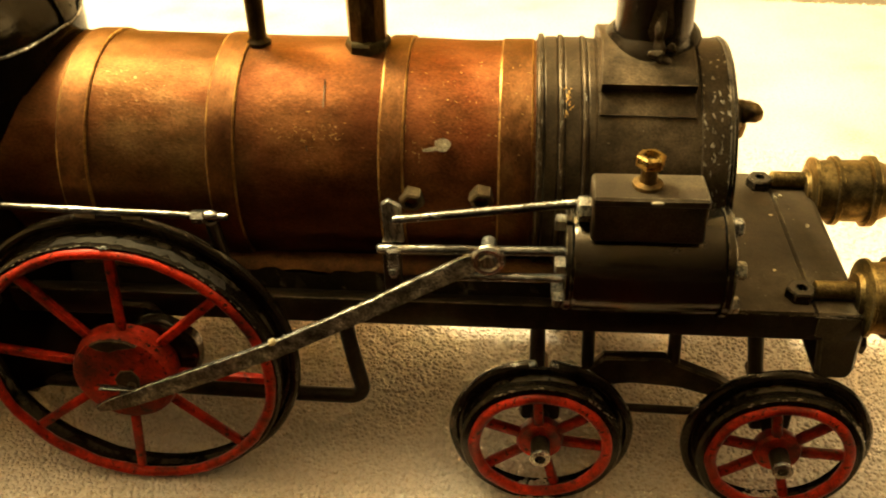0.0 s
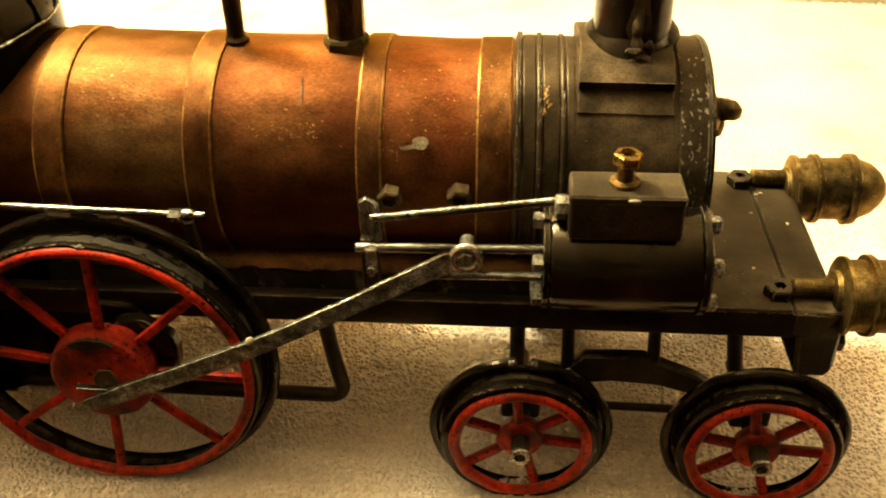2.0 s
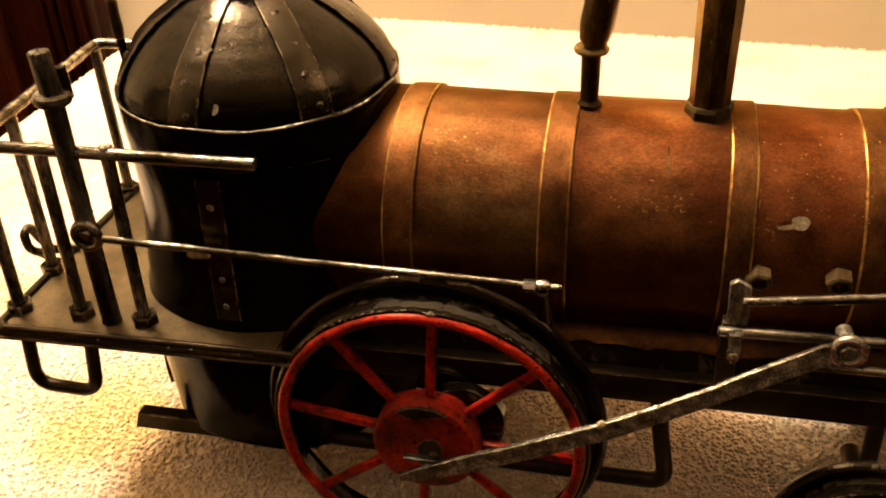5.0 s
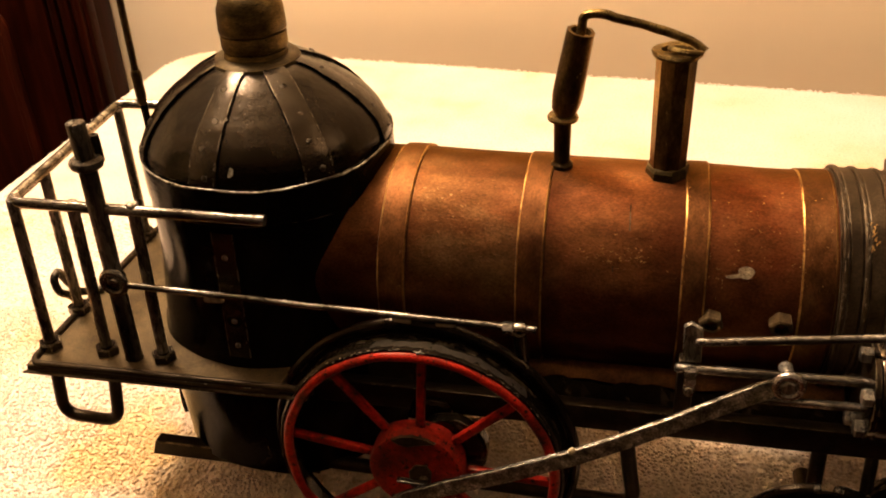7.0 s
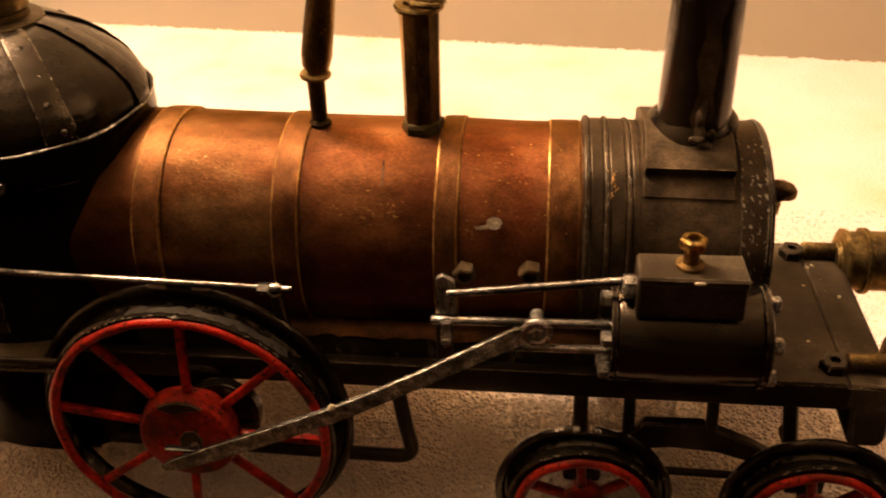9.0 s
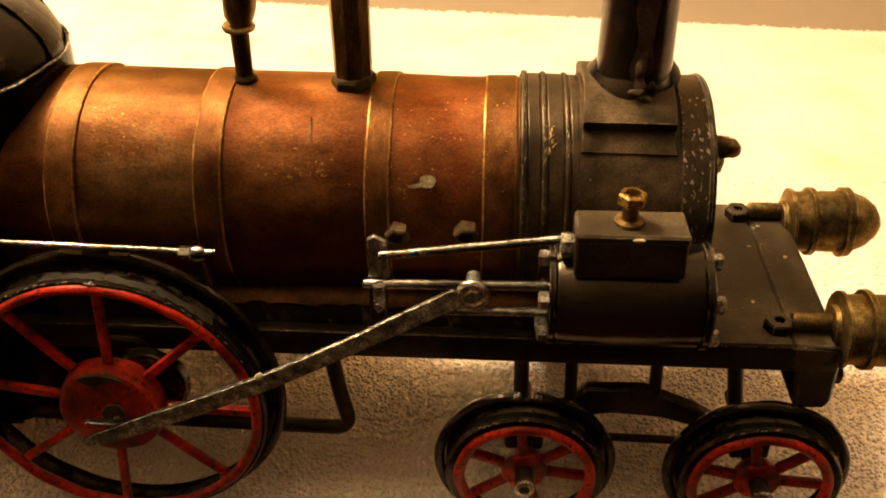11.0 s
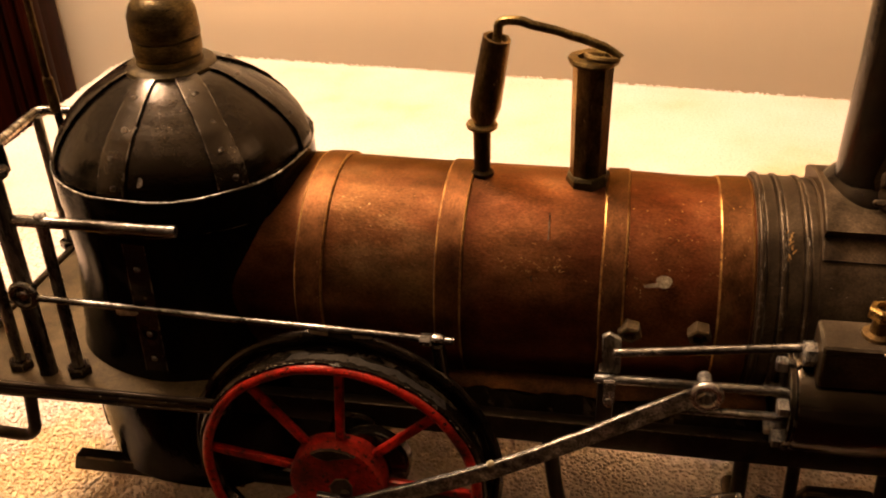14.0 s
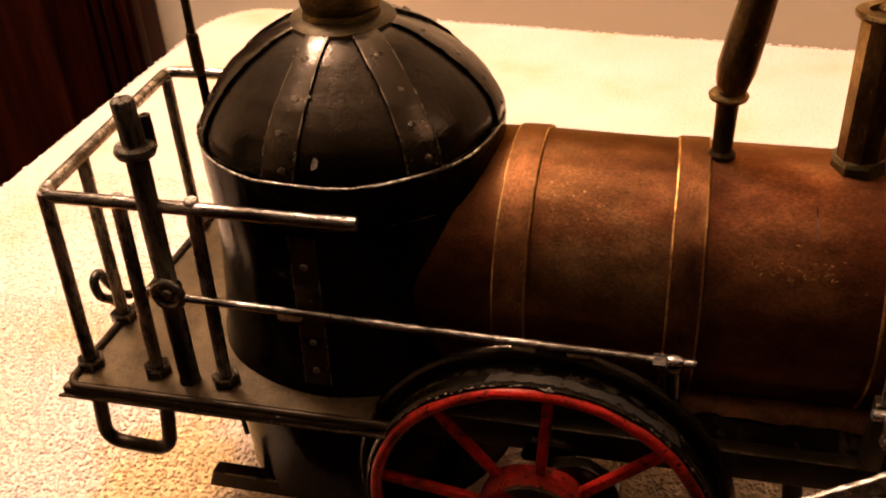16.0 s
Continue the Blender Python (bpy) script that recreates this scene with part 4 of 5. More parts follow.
tube(bm, [(-194, -20, PZ - 6), (-197, -24, PZ + 4), (-198.5, -31.5, PZ + 11), (-199.5, -31, PZ + 19), (-200, -25, PZ + 20), (-199, -22.5, PZ + 12), (-196, -18, PZ + 2), (-186, -12, PZ + 2)], 2.1, 12, 4)
part("tow_loop", bm, DARK_STEEL, plat, "bent wire tow loop")
for y in (-63, 50):
    bm = mesh()
    tube(bm, [(-186, y, PZ - 2), (-190.5, y, 62), (-160, y, 60.5), (-154, y, PZ - 2)], 3.1, 14, 9, 7)
    part("step_stirrup", bm, IRON_DARK, engine, "black bent-rod step under the platform")

# handrail and posts
bm = mesh()
tube(bm, [(-63.8, -62, 184.6), (-184.2, -63, 185.4), (-192.6, 51.5, 185.4), (-110, 53, 185)], 2.6, 14, 6)
jitter(bm, 0.7, 0.05)
part("handrail", bm, STEEL, engine, "rubbed steel handrail round the platform")


def build_post(x, y, top, lean=0.0):
    bm = mesh()
    rod(bm, (x, y, PZ), (x + lean, y, top), 2.7)
    jitter(bm, 0.5, 0.08)
    p = part("rail_post", bm, STEEL_DARK, engine)
    bm = mesh()
    nut(bm, (x, y, PZ - 0.3), (0, 0, 1), 10.0, 4.6, 0, x * 0.7)
    part("foot_nut", bm, BLACK, p, "black hexagon foot nut")


for x, y, top, lean in ((-186.5, -62.2, 187, 3.0), (-156.5, -61.4, 187.6, 2.5), (-126.5, -61.8, 188.6, 2.0), (-189.0, -31, 184, 2.0), (-190.5, 46.5, 184, 0.0)):
    build_post(x, y, top, lean)

# brake standard with its lever and the long reach rod
bm = mesh()
lathe(bm, (-141.4, -63.5, PZ), (0.012, 0.0, 1), [(0, 4.5), (2, 4.2), (60, 4.0), (102, 4.0)], 20)
jitter(bm, 0.5, 0.1)
standard = part("brake_standard", bm, DARK_STEEL, engine, "upright dark steel brake standard")
bm = mesh()
ring(bm, (-140.2, -63.5, 208), (0.05, 0, 1), 4.7, 2.7, 28, 10)
part("standard_collar", bm, DARK_STEEL, standard)
bm = mesh()
lathe(bm, (-140.2, -63.5, 208), (-0.03, 0, 1), [(0, 4.0), (17.8, 4.1), (18.5, 3.7), (18.7, 0)], 22)
part("standard_cap", bm, DARK_STEEL, standard)
bm = mesh()
tube(bm, [(-137.2, -57.6, 206), (-137.2, -57.6, 213), (-137.4, -57.8, 218.5)], 2.0, 10, 2)
part("standard_pin", bm, DARK_STEEL, standard)
bm = mesh()
ring(bm, (-138.0, -69, 150.8), (0, 1, 0), 5.5, 1.7, 30, 10)
lathe(bm, (-138.0, -70.2, 150.8), (0, 1, 0), [(0, 2.0), (0.6, 2.5), (8, 2.5)], 12)
eye = part("rod_eye", bm, STEEL, engine, "steel ring eye of the reach rod")
bm = mesh()
tube(bm, [(-131, -69, 149.8), (-60, -66.5, 146.2), (30, -64, 141.6), (52, -63.2, 140.8)], 1.6, 12, 20)
jitter(bm, 0.5, 0.07)
reach = part("reach_rod", bm, STEEL, engine, "long thin steel reach rod")
for x in (-92, -6, 13):
    bm = mesh()
    c = Vector((x, -67.0 + (x + 132) * 0.026, 146.0 - (x + 132) * 0.0347))
    rod(bm, c - Vector((4, 0, 0.4)), c + Vector((4, 0, -0.6)), 1.9)
    jitter(bm, 0.8, 0.4)
    part("bare_fleck", bm, PRIMER, reach)
bm = mesh()
nut(bm, (38, -64, 141.2), (1, 0, -0.03), 5.0, 5.0)
bmesh.ops.create_icosphere(bm, subdivisions=2, radius=2.5, matrix=Matrix.Translation((45, -63.6, 142.0)) @ Matrix.Diagonal((1.5, 1, 0.8, 1)))
part("rod_nut", bm, STEEL, reach)
bm = mesh()
rod(bm, (45, -63, 139.5), (46, -60, 120), 3.0)
part("rod_pin", bm, BLACK, reach)
# thin lever standing in front of the far rail
bm = mesh()
tube(bm, [(-147.5, 3, PZ), (-146.6, 2, 190), (-146.4, 0, 224)], 1.9, 12, 20)
lever = part("tall_lever", bm, BLACK, engine, "tall thin lever beside the drum")
bm = mesh()
lathe(bm, (-146.4, 0, 208), (0, 0, 1), [(0, 2.0), (0.6, 2.5), (5, 2.6), (11, 2.4), (16, 2.6), (17, 2.3), (17.4, 1.8), (120, 1.8)], 10)
jitter(bm, 0.5, 0.2)
part("lever_sleeve", bm, BRASS_DARK, lever)

# wheels: built about their own centre, outer face towards -y
def build_wheel(name, label, at, tread_r, depth, rim_big, rim_small, flange_r, spokes, spoke_in, spoke_w, hub, gap):
    bm = mesh()
    lathe(bm, (0, depth, 0), (0, -1, 0), [(0, tread_r - 2.4), (0, tread_r - 1.4), (depth * 0.42, tread_r - 1.2), (depth * 0.5, tread_r), (depth - 1.2, tread_r + 0.2), (depth, tread_r - 0.8), (depth, tread_r - 4.6), (depth - 2.5, tread_r - 4.6), (depth - 4, tread_r - 1.6), (0.8, tread_r - 1)], 72, 0, (False, False))
    jitter(bm, 0.5, 0.06)
    wheel = part(name, bm, TYRE_BLACK, engine, label, at)
    bm = mesh()
    ring(bm, (0, depth, 0), (0, 1, 0), flange_r, 2.5, 72, 10, 90 + gap / 2, 360 - gap)
    lathe(bm, (0, depth - 0.6, 0), (0, 1, 0), [(0, tread_r - 2), (0, flange_r - 1.6), (1.4, flange_r - 1.6), (1.4, tread_r - 2)], 72, 0, (False, False))
    jitter(bm, 0.5, 0.06)
    flange = part("flange", bm, TYRE_BLACK, wheel, "black flange ring")
    for side in (-1, 1) if gap else ():
        bm = mesh()
        a = radians(90 + side * gap / 2)
        tip = Vector((flange_r * math.cos(a), depth, flange_r * math.sin(a)))
        lathe(bm, tip, (math.sin(a) * side, 0, -math.cos(a) * side), [(-2.2, 2.6), (0.2, 2.55), (0.9, 1.9), (1.1, 0)], 14)
        jitter(bm, 0.5, 0.3)
        part("rod_end", bm, STEEL, flange, "bare bright end of the flange rod")
    bm = mesh()
    ring(bm, (0, 0.3, 0), (0, 1, 0), rim_big, rim_small, 72, 12)
    jitter(bm, 0.6, 0.08)
    part("rim", bm, RED, wheel, "red enamelled rim")
    bm = mesh()
    ln = rim_big - spoke_in
    block(bm, (spoke_in, hub, -spoke_w / 2), (spoke_in + ln, hub + spoke_w * 0.9, spoke_w / 2), spoke_w * 0.28)
    jitter(bm, 0.4, 0.12)
    first = part("spoke", bm, RED, wheel, "", turn_y(spokes[0]))
    for a in spokes[1:]:
        again(first, turn_y(a), wheel)
    return wheel


def drive_wheel(at):
    w = build_wheel("driving_wheel", "large red spoked driving wheel with black tyre", at, 67.0, 13, 62.8, 2.4, 70.9, [42, 86, 128, 171, 217, 264, -44, -3], 18, 4.1, 0.6, 0.0)
    bm = mesh()
    lathe(bm, (0, 7, 0), (0, -1, 0), [(0, 22), (4, 23.0), (9, 23.0), (11.5, 22.0), (12.6, 20), (12.0, 10), (12.4, 0)], 44)
    jitter(bm, 1.0, 0.07)
    part("hub", bm, RED_GRIMY, w, "grimy red hub disc")
    # flat black slab drawn for the shaded slot at the hub's centre
    bm = mesh()
    slab(bm, [(-3, -8), (7, -8), (8, 2), (5, 6), (0, 6), (-3.5, 1)], "y", -5.95, 0, 0.2)
    jitter(bm, 0.8, 0.2)
    part("hub_slot_shade", bm, BLACK_MATT, w)
    bm = mesh()
    lathe(bm, (14, 14, 5), (0, -1, 0), [(0, 16), (1, 17.4), (6, 17.4), (7, 16), (7.4, 0)], 36)
    jitter(bm, 1.0, 0.1)
    lathe(bm, (0, 70, 0), (0, -1, 0), [(0, 4), (62, 4)], 16)
    part("eccentric", bm, BLACK, w, "black eccentric behind the hub")
    bm = mesh()
    slab(bm, [(-8, 14), (-5, 25), (8, 25.5), (14, 21), (12, 12)], "y", 16, 26, 1.5)
    jitter(bm, 1.6, 0.15)
    part("axle_box", bm, BLACK, w, "black axle box with rubbed corners")
    bm = mesh()
    slab(bm, [(22.6 * math.cos(radians(a)) * f, 22.6 * math.sin(radians(a)) * f) for a, f in ((62, 0.98), (75, 1), (90, 1), (104, 1), (118, 0.98), (112, 0.84), (98, 0.7), (86, 0.78), (72, 0.86))], "y", -6.1, -3.5, 0.2)
    jitter(bm, 1.0, 0.2)
    part("grime_patch", bm, BLACK_MATT, w, "black worn patch on the hub")
    bm = mesh()
    rows = []
    for k in range(45):
        a = radians(42 + k * 1.45)
        lo, hi = 1.1 + 0.4 * math.sin(k * 1.7), 5.2 + 0.7 * math.sin(k * 0.5) + 0.3 * math.sin(k * 1.3)
        if k in (0, 44):
            hi = lo + 0.4
        rows.append([bm.verts.new((67.35 * math.cos(a), y, 67.35 * math.sin(a))) for y in (lo, (lo + hi) / 2, hi)])
    for a, b in zip(rows, rows[1:]):
        for k in range(2):
            bm.faces.new((a[k], b[k], b[k + 1], a[k + 1]))
    part("worn_tread", bm, TYRE_WORN, w, "bare grey worn tread", None, 60)
    bm = mesh()
    bmesh.ops.create_icosphere(bm, subdivisions=2, radius=2.3, matrix=Matrix.Translation((4, 1.5, 65.5)) @ Matrix.Diagonal((1.4, 1.0, 0.7, 1)))
    jitter(bm, 1.2, 0.4)
    part("weld_bead", bm, STEEL_DARK, w, "bright weld bead on the tyre")
    return w


drive_wheel(pose(0, -0.0762, 0.0677))
drive_wheel(Matrix.Translation((0, 0.0762, 0.0677)) @ Matrix.Rotation(math.pi, 4, "Z"))


def truck_wheel(at, gap, turn):
    w = build_wheel("leading_wheel", "small red spoked leading wheel with black tyre", at, 35.0, 10.5, 29.0, 2.5, 38.4, turn, 7, 4.4, 3.2, gap)
    bm = mesh()
    lathe(bm, (0, 10, 0), (0, -1, 0), [(0, 9), (3, 10.5), (6, 10.6), (7.4, 9.6), (7.6, 4)], 28)
    jitter(bm, 0.6, 0.12)
    part("hub", bm, RED, w, "red hub")
    bm = mesh()
    lathe(bm, (0, 60, 0), (0, -1, 0), [(0, 4.2), (65, 4.2), (65.6, 4.0)], 18, 0, (True, True))
    part("axle", bm, BLACK_MATT, w)
    bm = mesh()
    lathe(bm, (0, -5.2, 0), (0, -1, 0), [(0, 4.0), (1.2, 4.6), (2.4, 4.4), (2.6, 2.4), (0.6, 2.2)], 18, 0, (True, True))
    part("axle_ring", bm, BRIGHT_STEEL, w, "bright hollow axle end")
    # black disc on the bore's floor, the hollow's shade put into colour
    bm = mesh()
    lathe(bm, (0, -5.9, 0), (0, -1, 0), [(0, 2.2), (0.3, 2.2)], 16)
    part("axle_bore_shade", bm, BLACK_MATT, w)
    bm = mesh()
    block(bm, (-9, 20, -4), (9, 30, 14), 2)
    part("axle_box", bm, IRON_DARK, w)
    return w


truck_wheel(pose(0.1793, -0.0762, 0.0335), 11.0, [95, 36, -6, -75, 217, 160])
truck_wheel(pose(0.2818, -0.0768, 0.0335), 0.0, [100, 40, -3, -75, 215, 168])
for x in (0.1793, 0.2818):
    truck_wheel(Matrix.Translation((x, 0.0765, 0.0335)) @ Matrix.Rotation(math.pi, 4, "Z"), 0.0, [75 + 60 * k for k in range(6)])

# truck: equaliser arch, hangers and tie bar on either side
for s in (-1, 1):
    y = 50 * s
    bm = mesh()
    outline = [(183, 38), (190, 50), (199, 58), (206, 66), (232, 66.5), (240, 63), (256, 56), (272, 45), (280, 38), (272, 38), (256, 45), (240, 50), (219, 51.5), (203, 49), (192, 41)]
    slab(bm, outline, "y", y - 3, y + 3, 0.8)
    arch = part("equaliser", bm, IRON_DARK, engine, "black arched equaliser bar between the leading wheels")
    for x0, x1, zb in ((176.6, 177.4, 42), (198.4, 199.4, 58), (235.4, 236.6, 60), (268.6, 274.6, 44)):
        bm = mesh()
        rod(bm, (x0, y, 84.5), (x1, y, zb), 3.4 if zb < 50 else 2.8)
        part("hanger", bm, IRON_DARK, arch)
    bm = mesh()
    rod(bm, (182, y + 2 * s, 37), (279, y + 2 * s, 35), 2.0)
    part("tie_bar", bm, IRON_DARK, arch)

# low bent bar under the frame
for y in (-52.5, 52.5):
    bm = mesh()
    tube(bm, [(-60, y, 40), (40, y, 37.5), (99, y, 36.5), (95, y, 60), (92, y, 86)], 3.6, 14, 9, 7)
    slab(bm, [(-150.5, 33.2), (-58, 33.2), (-58, 42.4), (-147.5, 42.6)], "y", y - 3.5, y + 3.5, 0.5)
    part("under_bar", bm, IRON_DARK, engine, "black bent bar under the frame")

# cylinder with its valve chest
CY, CZ, CR = -60.0, 124.5, 21.0
bm = mesh()
lathe(bm, (187, CY, CZ), (1, 0, 0), [(0, CR - 2.4), (0.8, CR - 0.6), (2, CR), (20, CR), (40, CR), (57, CR), (58.4, CR - 0.6), (59, CR - 2.4)], 64)
jitter(bm, 0.6, 0.05)
cyl = part("steam_cylinder", bm, BLACK, engine, "smooth black steam cylinder")
bm = mesh()
block(bm, (192, CY, 97), (242, -40, 112), 1)
part("cylinder_foot", bm, BLACK_MATT, cyl)
bm = mesh()
lathe(bm, (244.6, CY, CZ), (1, 0, 0), [(0, CR - 1), (0.3, CR + 1.0), (3.0, CR + 1.0), (3.6, CR)], 64)
jitter(bm, 0.5, 0.1)
part("end_cover", bm, BLACK, cyl)
bm = mesh()
lathe(bm, (184.6, CY, CZ), (1, 0, 0), [(0, CR - 1), (0.4, CR), (2.6, CR), (3, CR - 1)], 64)
part("end_cover", bm, BLACK, cyl)
for x, d in ((185, -1), (248, 1)):
    for a in (25, 85, 145, 205, 265, 325):
        bm = mesh()
        c = (x, CY - (CR - 3.6) * math.cos(radians(a)), CZ + (CR - 3.6) * math.sin(radians(a)))
        nut(bm, c, (d, 0, 0), 6.2, 4.2, 0, a * 0.3)
        part("cover_bolt", bm, STEEL_DARK, cyl, "worn hexagon bolt head")
bm = mesh()
block(bm, (193.6, -75.4, 142.4), (235.4, -57, 161.4), 1.5, 3)
jitter(bm, 0.7, 0.06)
chest = part("valve_chest", bm, BLACK_MATT, engine, "dull black box-shaped valve chest")
bm = mesh()
slab(bm, [(193.2, -75.8), (235.8, -75.6), (235.4, -56.6), (193.8, -57)], "z", 157.8, 161.9, 0.9)
part("chest_lid", bm, PLATE, chest)
bm = mesh()
lathe(bm, (213.6, -66, 161.6), (0, 0, 1), [(0, 5.4), (0.6, 5.8), (1.8, 5.6), (2.4, 3.2), (9.2, 2.9)], 22)
cup = part("oil_cup", bm, BRASS_DARK, chest, "small brass oil cup")
bm = mesh()
nut(bm, (213.6, -66, 170.6), (0.03, 0, 1), 9.4, 4.4, 3.2, 0.4)
part("cup_nut", bm, BRASS_BRIGHT, chest, "bright brass hexagon nut")
# black disc inside the nut, drawn for the shade in its hole
bm = mesh()
lathe(bm, (213.7, -66, 172.3), (0.03, 0, 1), [(0, 3.0), (0.2, 3.0)], 16)
part("cup_bore_shade", bm, BLACK_MATT, chest)
bm = mesh()
lathe(bm, (188.5, -65, 150.6), (1, 0, 0), [(0, 3.6), (0.6, 5.0), (5, 5.2), (6, 4.6)], 8)
part("gland", bm, STEEL_DARK, chest)
bm = mesh()
bmesh.ops.create_icosphere(bm, subdivisions=2, radius=1.4, matrix=Matrix.Translation((216.5, -75.9, 160.4)) @ Matrix.Diagonal((1.8, 0.5, 0.6, 1)))
part("bare_fleck", bm, PRIMER, chest)

# slide bars, valve rod and their bracket
for a, b, r in (((110.4, -60.5, 125.9), (187, -60.5, 127.4), 1.95), ((140, -61.5, 114.6), (187, -61.5, 114.6), 1.85), ((117.4, -62, 141.0), (190, -63.5, 152.2), 1.95)):
    bm = mesh()
    rod(bm, a, b, r)
    jitter(bm, 0.6, 0.12)
    part("slide_bar" if a[2] < 130 else "valve_rod", bm, STEEL, engine, "rubbed bright steel bar")
bm = mesh()
slab(bm, [(112.6, 146), (115.5, 148), (120.4, 145), (121, 128), (113.4, 128)], "y", -59, -56.4, 0.4)
br = part("guide_bracket", bm, STEEL_DARK, engine, "flat steel bracket holding the bars")
bm = mesh()
slab(bm, [(114.2, 127), (119.4, 127), (119.4, 116), (118, 113), (115.6, 113), (114.4, 116)], "y", -63.6, -60.8, 0.6)
part("bracket_tab", bm, BRIGHT_STEEL, br, "rounded steel tab")
bm = mesh()
lathe(bm, (116.8, -63.8, 117.0), (0, -1, 0), [(0, 1.8), (0.7, 1.4), (0.8, 0)], 12)
part("pin_head", bm, STEEL_DARK, br)
bm = mesh()
block(bm, (112, -58, 97), (119, -52, 128), 0.8)
part("bracket_stay", bm, IRON_DARK, br)

# connecting rod
def build_connecting_rod():
    bm = mesh()
    path = [((152.5, -66.4, 126.8), 3.4), ((146, -68, 124.4), 4.3), ((132.8, -72, 119.2), 4.1), ((111, -79, 110.8), 3.8), ((89, -85, 102.4), 3.7), ((71, -88.5, 95.0), 3.8), ((42, -90.5, 82.4), 3.9), ((16.4, -91.5, 71.4), 3.9), ((0, -92, 64.4), 3.2), ((-8, -92, 61.2), 1.6)]
    rings = []
    for i, (p, half) in enumerate(path):
        a, b = Vector(path[max(0, i - 1)][0]), Vector(path[min(len(path) - 1, i + 1)][0])
        t = (b - a).normalized()
        up = Vector((0, -1, 0)).cross(t)
        up = (up if up.z > 0 else -up).normalized()
        q = Vector(p)
        rings.append([bm.verts.new(q + up * u * half + Vector((0, w, 0))) for u, w in ((0.96, -1.1), (1, -0.7), (1, 1.0), (-1, 1.0), (-1, -0.7), (-0.96, -1.1))])
    for a, b in zip(rings, rings[1:]):
        for k in range(6):
            bm.faces.new((a[k], a[(k + 1) % 6], b[(k + 1) % 6], b[k]))
    for f in bm.faces:
        f.material_index = 0
    for a, b in zip(rings, rings[1:]):
        for f in a[1].link_faces:
            if a[2] in f.verts and b[1] in f.verts and b[2] in f.verts:
                f.material_index = 1
    bm.faces.new(rings[0])
    bm.faces.new(rings[-1][::-1])
    bmesh.ops.recalc_face_normals(bm, faces=bm.faces)
    bmesh.ops.subdivide_edges(bm, edges=[e for e in bm.edges if e.calc_length() > 15], cuts=4)
    jitter(bm, 0.3, 0.1)
    r = part("connecting_rod", bm, [ROD, STEEL], engine, "flat pitted steel connecting rod", None, 25)
    bm = mesh()
    ring(bm, (155.2, -67.6, 127.3), (0, 1, 0), 5.2, 1.9, 30, 10)
    lathe(bm, (155.2, -66, 127.3), (0, -1, 0), [(0, 5.2), (1.4, 5.2)], 30)
    part("rod_eye", bm, BRIGHT_STEEL, r, "bright steel eye")
    bm = mesh()
    nut(bm, (155.2, -66.5, 127.3), (0, -1, 0), 6.2, 3.2)
    lathe(bm, (155.2, -55, 127.3), (0, -1, 0), [(0, 3), (12, 3)], 14)
    part("eye_bolt", bm, STEEL_DARK, r)
    bm = mesh()
    lathe(bm, (4, -92.6, 65.6), (0, 1, 0), [(0, 1.6), (0.5, 2.0), (14, 2.0)], 14)
    part("crank_pin", bm, BLACK_MATT, r)
    bm = mesh()
    block(bm, (-7, -90.4, 69.4), (8, -87, 70.5), 0.4)
    jitter(bm, 0.5, 0.2)
    part("crank_key", bm, STEEL, r, "thin bare steel key at the rod end")
    bm = mesh()
    bmesh.ops.create_icosphere(bm, subdivisions=2, radius=1.6, matrix=Matrix.Translation((70.5, -89.4, 99.4)))
    jitter(bm, 0.8, 0.5)
    part("weld_bead", bm, PRIMER, r)


build_connecting_rod()

# ---- wear: flecks and scratches where paint and lacquer have gone ----
GOLD_FLECK = worn("bright_scratch", (0.2, 0.1, 0.028), (0.36, 0.2, 0.06), (0.52, 0.32, 0.11), (0.12, 0.055, 0.02), 0.7, 0.4, 0.7, 200.0)
PALE_FLECK = worn("bare_metal_chip", (0.09, 0.07, 0.045), (0.2, 0.165, 0.115), (0.36, 0.31, 0.23), (0.04, 0.03, 0.02), 0.4, 0.42, 0.66, 260.0)
wear = random.Random(11)


def fleck(bm, p, normal, along, ln, wd):
    """One ragged flat flake lying on a surface."""
    normal = normal.normalized()
    u = (along - normal * along.dot(normal)).normalized()
    v = normal.cross(u)
    vs = []
    for k in range(7):
        a = 2 * math.pi * k / 7
        f = wear.uniform(0.6, 1.15)
        vs.append(bm.verts.new(p + normal * 0.12 + u * math.cos(a) * ln * 0.36 * f + v * math.sin(a) * wd * 0.36 * f))
    bm.faces.new(vs)


def barrel_flecks(name, mat, parent, label, spots, radius):
    """spots: (x, degrees over the level, length, width, turn)."""
    bm = mesh()
    for x, th, ln, wd, turn in spots:
        th = radians(th)
        n = Vector((0, -math.cos(th), math.sin(th)))
        t = Vector((0, math.sin(th), math.cos(th)))
        a = radians(turn)
        fleck(bm, Vector((x, 0, BZ)) + n * radius(x), n, Vector((1, 0, 0)) * math.cos(a) + t * math.sin(a), ln, wd)
    tagged(part(name, bm, mat, parent, "", None, 60), label, "", "", "stuff")


def plate_r(x):
    return boiler_r(x) + (1.15 if 110 < x < 120.8 or 40.4 < x < 52.6 else 0.95 if 157.4 < x < 171.6 else 0.25)


spots = [(wear.gauss(87, 8), wear.gauss(34, 3.2), wear.uniform(0.7, 2.6), wear.uniform(0.25, 0.6), wear.choice((20, -25, 5, 50)) + wear.uniform(-15, 15)) for k in range(46)]
barrel_flecks("scratches", GOLD_FLECK, boiler, "cluster of short bright scratches", spots, plate_r)
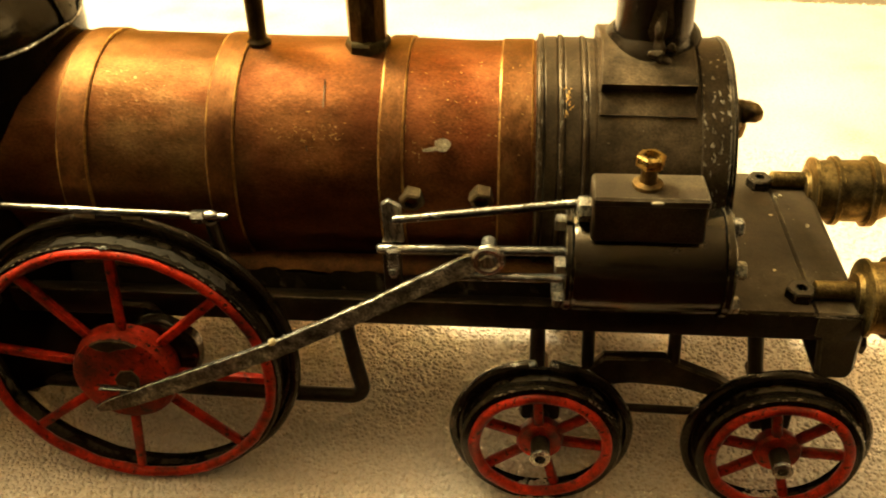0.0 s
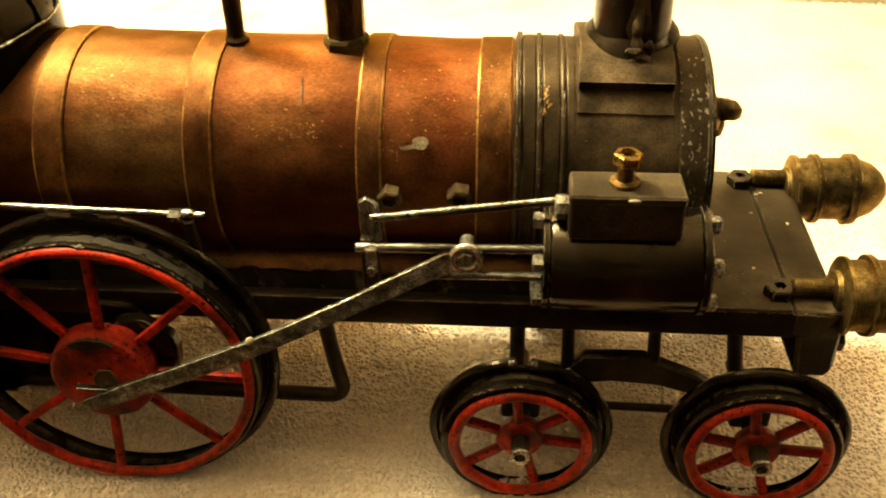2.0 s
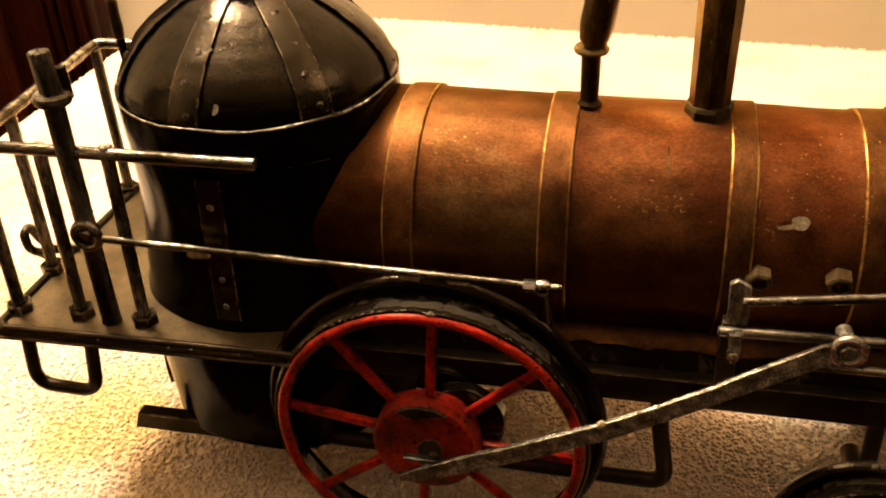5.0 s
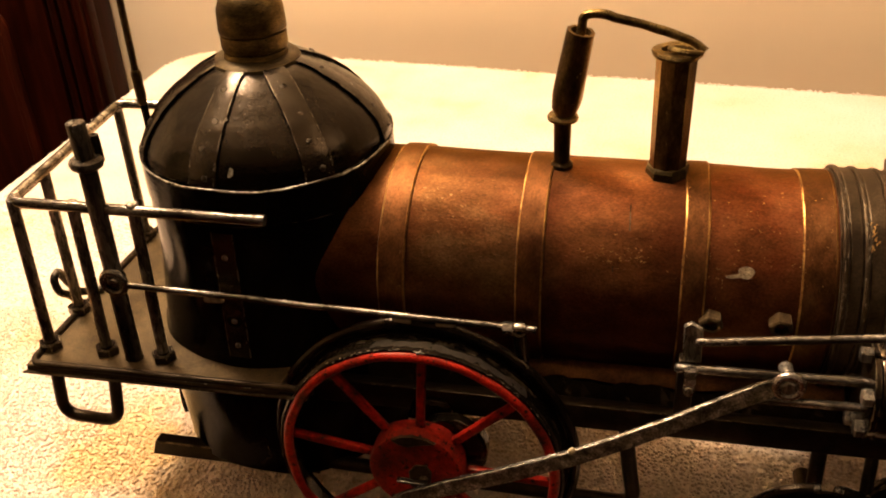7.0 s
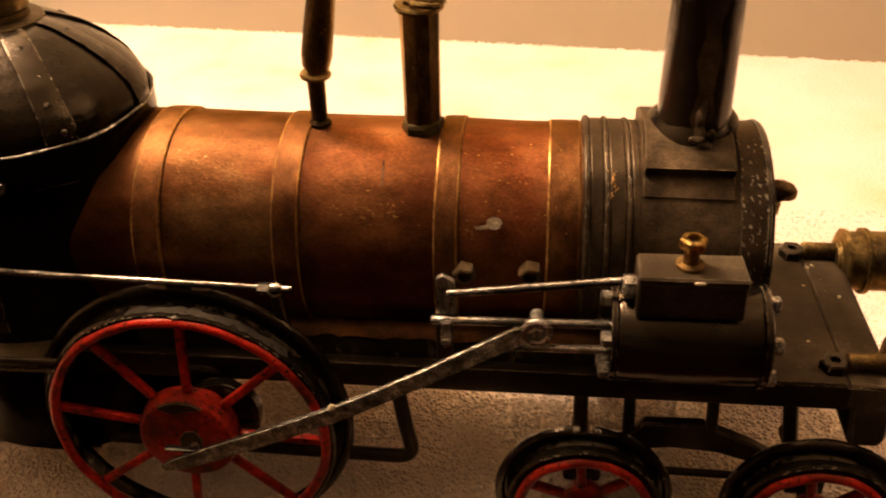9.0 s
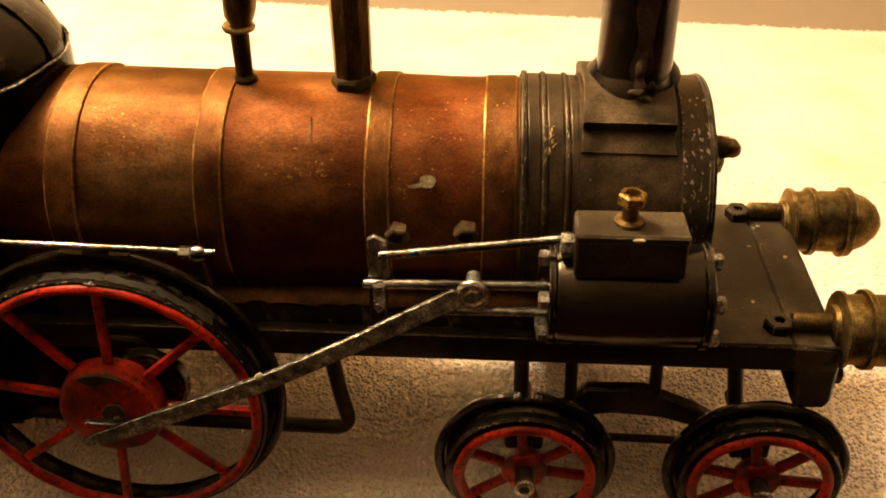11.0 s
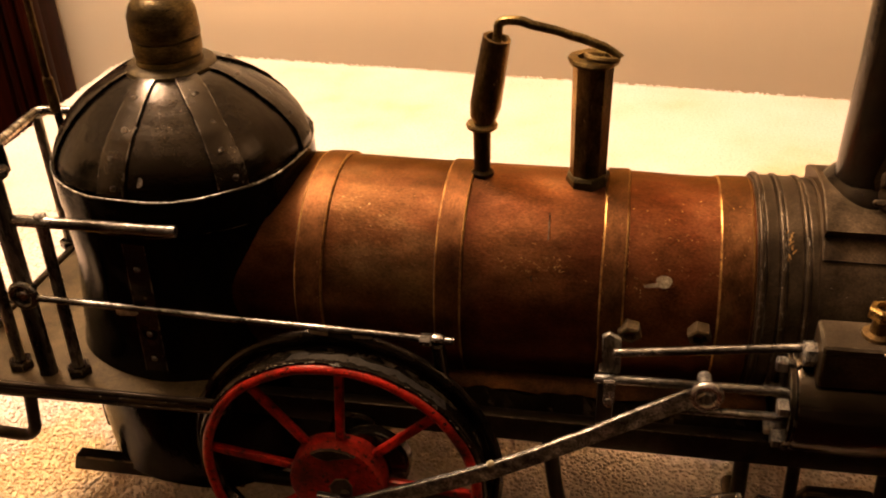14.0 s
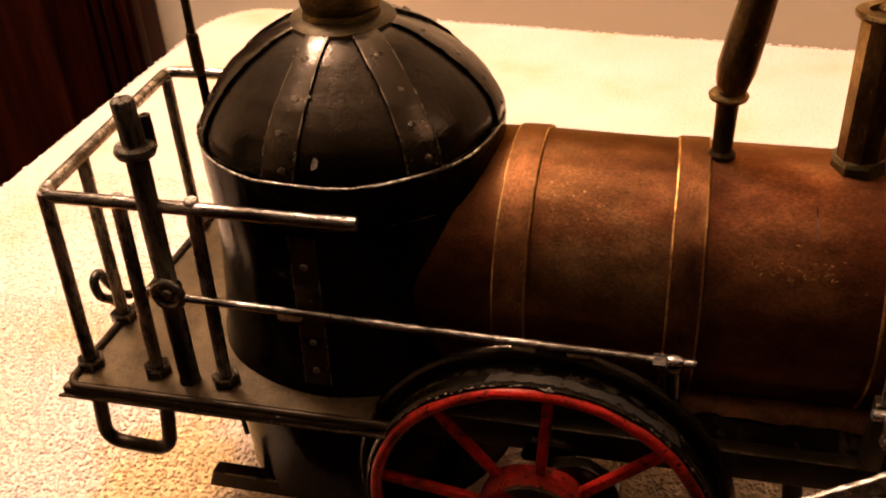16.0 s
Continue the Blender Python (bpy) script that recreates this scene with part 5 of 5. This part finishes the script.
spots = [(wear.uniform(122, 171), wear.uniform(22, 78), wear.uniform(0.5, 1.5), wear.uniform(0.4, 0.9), wear.uniform(0, 180)) for k in range(60)]
spots += [(wear.gauss(126, 2), wear.gauss(28, 4), wear.uniform(0.8, 2.2), 0.7, wear.uniform(40, 120)) for k in range(9)]
spots += [(wear.choice((110.6, 120.3, 157.8)) + wear.uniform(-0.6, 1.2), wear.uniform(15, 75), wear.uniform(0.6, 2.0), wear.uniform(0.3, 0.7), 90 + wear.uniform(-25, 25)) for k in range(46)]
barrel_flecks("lacquer_flecks", GOLD_FLECK, boiler, "scattered bright flecks in the lacquer", spots, plate_r)


def smoke_r(x):
    return BR + (2.2 if x < 175.2 else 1.05 if x < 181.1 else 1.95 if x < 183.4 else 1.0 if x < 190.5 else 1.75 if x < 192.6 else 0.8 if x < 196.6 else 0.45 if x < 236.2 else 1.6 if x < 248 else 1.5)


spots = [(184.6 + wear.gauss(0, 0.9), 45 + k * 0.75, wear.uniform(1.0, 2.6), wear.uniform(0.6, 1.4), wear.uniform(30, 120)) for k in range(20)]
barrel_flecks("paint_scrape", GOLD_FLECK, smoke, "tan scrape through the black paint", spots, smoke_r)
spots = [(wear.choice((237.2, 240.5, 243.5, 246.5)) + wear.uniform(-0.8, 0.8), wear.uniform(0, 82), wear.uniform(0.8, 4.0), wear.uniform(0.4, 1.3), 90 + wear.uniform(-30, 30)) for k in range(90)]
spots += [(wear.choice((174.0, 174.4, 182.2, 182.6, 191.6)) + wear.uniform(-0.6, 0.4), wear.uniform(10, 85), wear.uniform(0.8, 4.2), wear.uniform(0.3, 0.8), 90 + wear.uniform(-12, 12)) for k in range(60)]
spots += [(wear.uniform(198, 235), wear.uniform(5, 45), wear.uniform(0.3, 0.9), wear.uniform(0.3, 0.6), wear.uniform(0, 180)) for k in range(20)]
barrel_flecks("paint_chips", PALE_FLECK, smoke, "pale chips along the smokebox bands and rim", spots, smoke_r)

# dome: scuffs down the straps and one larger pale chip beside the front strap
bm = mesh()


def on_dome(a, z, out):
    r = dome_r(z) + out
    slope = (dome_r(min(z + 1, 42)) - dome_r(max(z - 1, 0))) / 2.0
    a = radians(a)
    return Vector((FX + r * math.cos(a), r * math.sin(a), DOME_Z + z)), Vector((math.cos(a), math.sin(a), -slope)).normalized()


for base in STRAPS:
    for k in range(30):
        z = wear.uniform(1, 38)
        half = math.degrees(min(6.6, 3.6 + dome_r(z) * 0.055) / dome_r(z))
        side = wear.choice((-0.92, 0.92, 0.92, wear.uniform(-0.8, 0.8)))
        c, n = on_dome(base + half * side, z, 2.3 if abs(side) < 0.85 else 2.05)
        fleck(bm, c, n, Vector((0, 0, 1)), wear.uniform(0.5, 1.7), wear.uniform(0.3, 0.7))
c, n = on_dome(-84.5, 8, 0.7)
fleck(bm, c, n, Vector((0.35, 0, 1)), 8.0, 4.0)
c, n = on_dome(-91, 26, 1.2)
fleck(bm, c, n, Vector((1, 0, -0.4)), 6.0, 3.0)
tagged(part("dome_scuffs", bm, PALE_FLECK, dome, "", None, 60), "pale scuffs along the dome straps", "", "", "stuff")


# tyres: bright chips along the front edges
def tyre_chips(wheel, r, spans, count):
    bm = mesh()
    for k in range(count):
        lo, hi = wear.choice(spans)
        a = radians(wear.uniform(lo, hi))
        out = Vector((math.cos(a), 0, math.sin(a)))
        along = Vector((-math.sin(a), 0, math.cos(a)))
        fleck(bm, out * (r + wear.uniform(-0.9, 0.35)) + Vector((0, -0.15, 0)), (Vector((0, -1, 0)) + out * 0.9), along, wear.uniform(0.8, 3.6), wear.uniform(0.4, 1.0))
    tagged(part("tyre_chips", bm, PALE_FLECK, wheel, "", None, 60), "bare metal chips on the tyre edge", "", "", "stuff")


for ob in [o for o in engine.children if o.name.startswith(("driving_wheel", "leading_wheel")) and o.matrix_basis.translation.y < 0]:
    big = ob.name.startswith("driving")
    tyre_chips(ob, 66.7 if big else 35.2, ((86, 150), (20, 60), (200, 330)) if big else ((85, 125), (30, 60), (190, 330)), 60 if big else 34)

# rear platform, beams and rods: sparse chips
bm = mesh()
for k in range(40):
    fleck(bm, Vector((wear.uniform(-190, -66), -77.4 + wear.uniform(0, 1.2), PZ + wear.choice((-3.2, 0.1)))), Vector((0, -0.7, 0.7)), Vector((1, 0, 0)), wear.uniform(0.8, 3.0), wear.uniform(0.3, 0.7))
tagged(part("edge_chips", bm, PALE_FLECK, plat, "", None, 60), "bright chips along the platform edge", "", "", "stuff")
bm = mesh()
for k in range(70):
    fleck(bm, Vector((wear.uniform(192, 306), wear.uniform(-55, 55), 98.25)), Vector((0, 0, 1)), Vector((1, 0, 0)), wear.uniform(0.3, 1.3), wear.uniform(0.3, 0.8))
for k in range(26):
    fleck(bm, Vector((wear.uniform(190, 308), -57.2, wear.uniform(95.6, 97.2))), Vector((0, -0.8, 0.6)), Vector((1, 0, 0)), wear.uniform(0.8, 3.4), wear.uniform(0.3, 0.6))
tagged(part("paint_chips", bm, PALE_FLECK, front, "", None, 60), "pale chips over the front platform", "", "", "stuff")
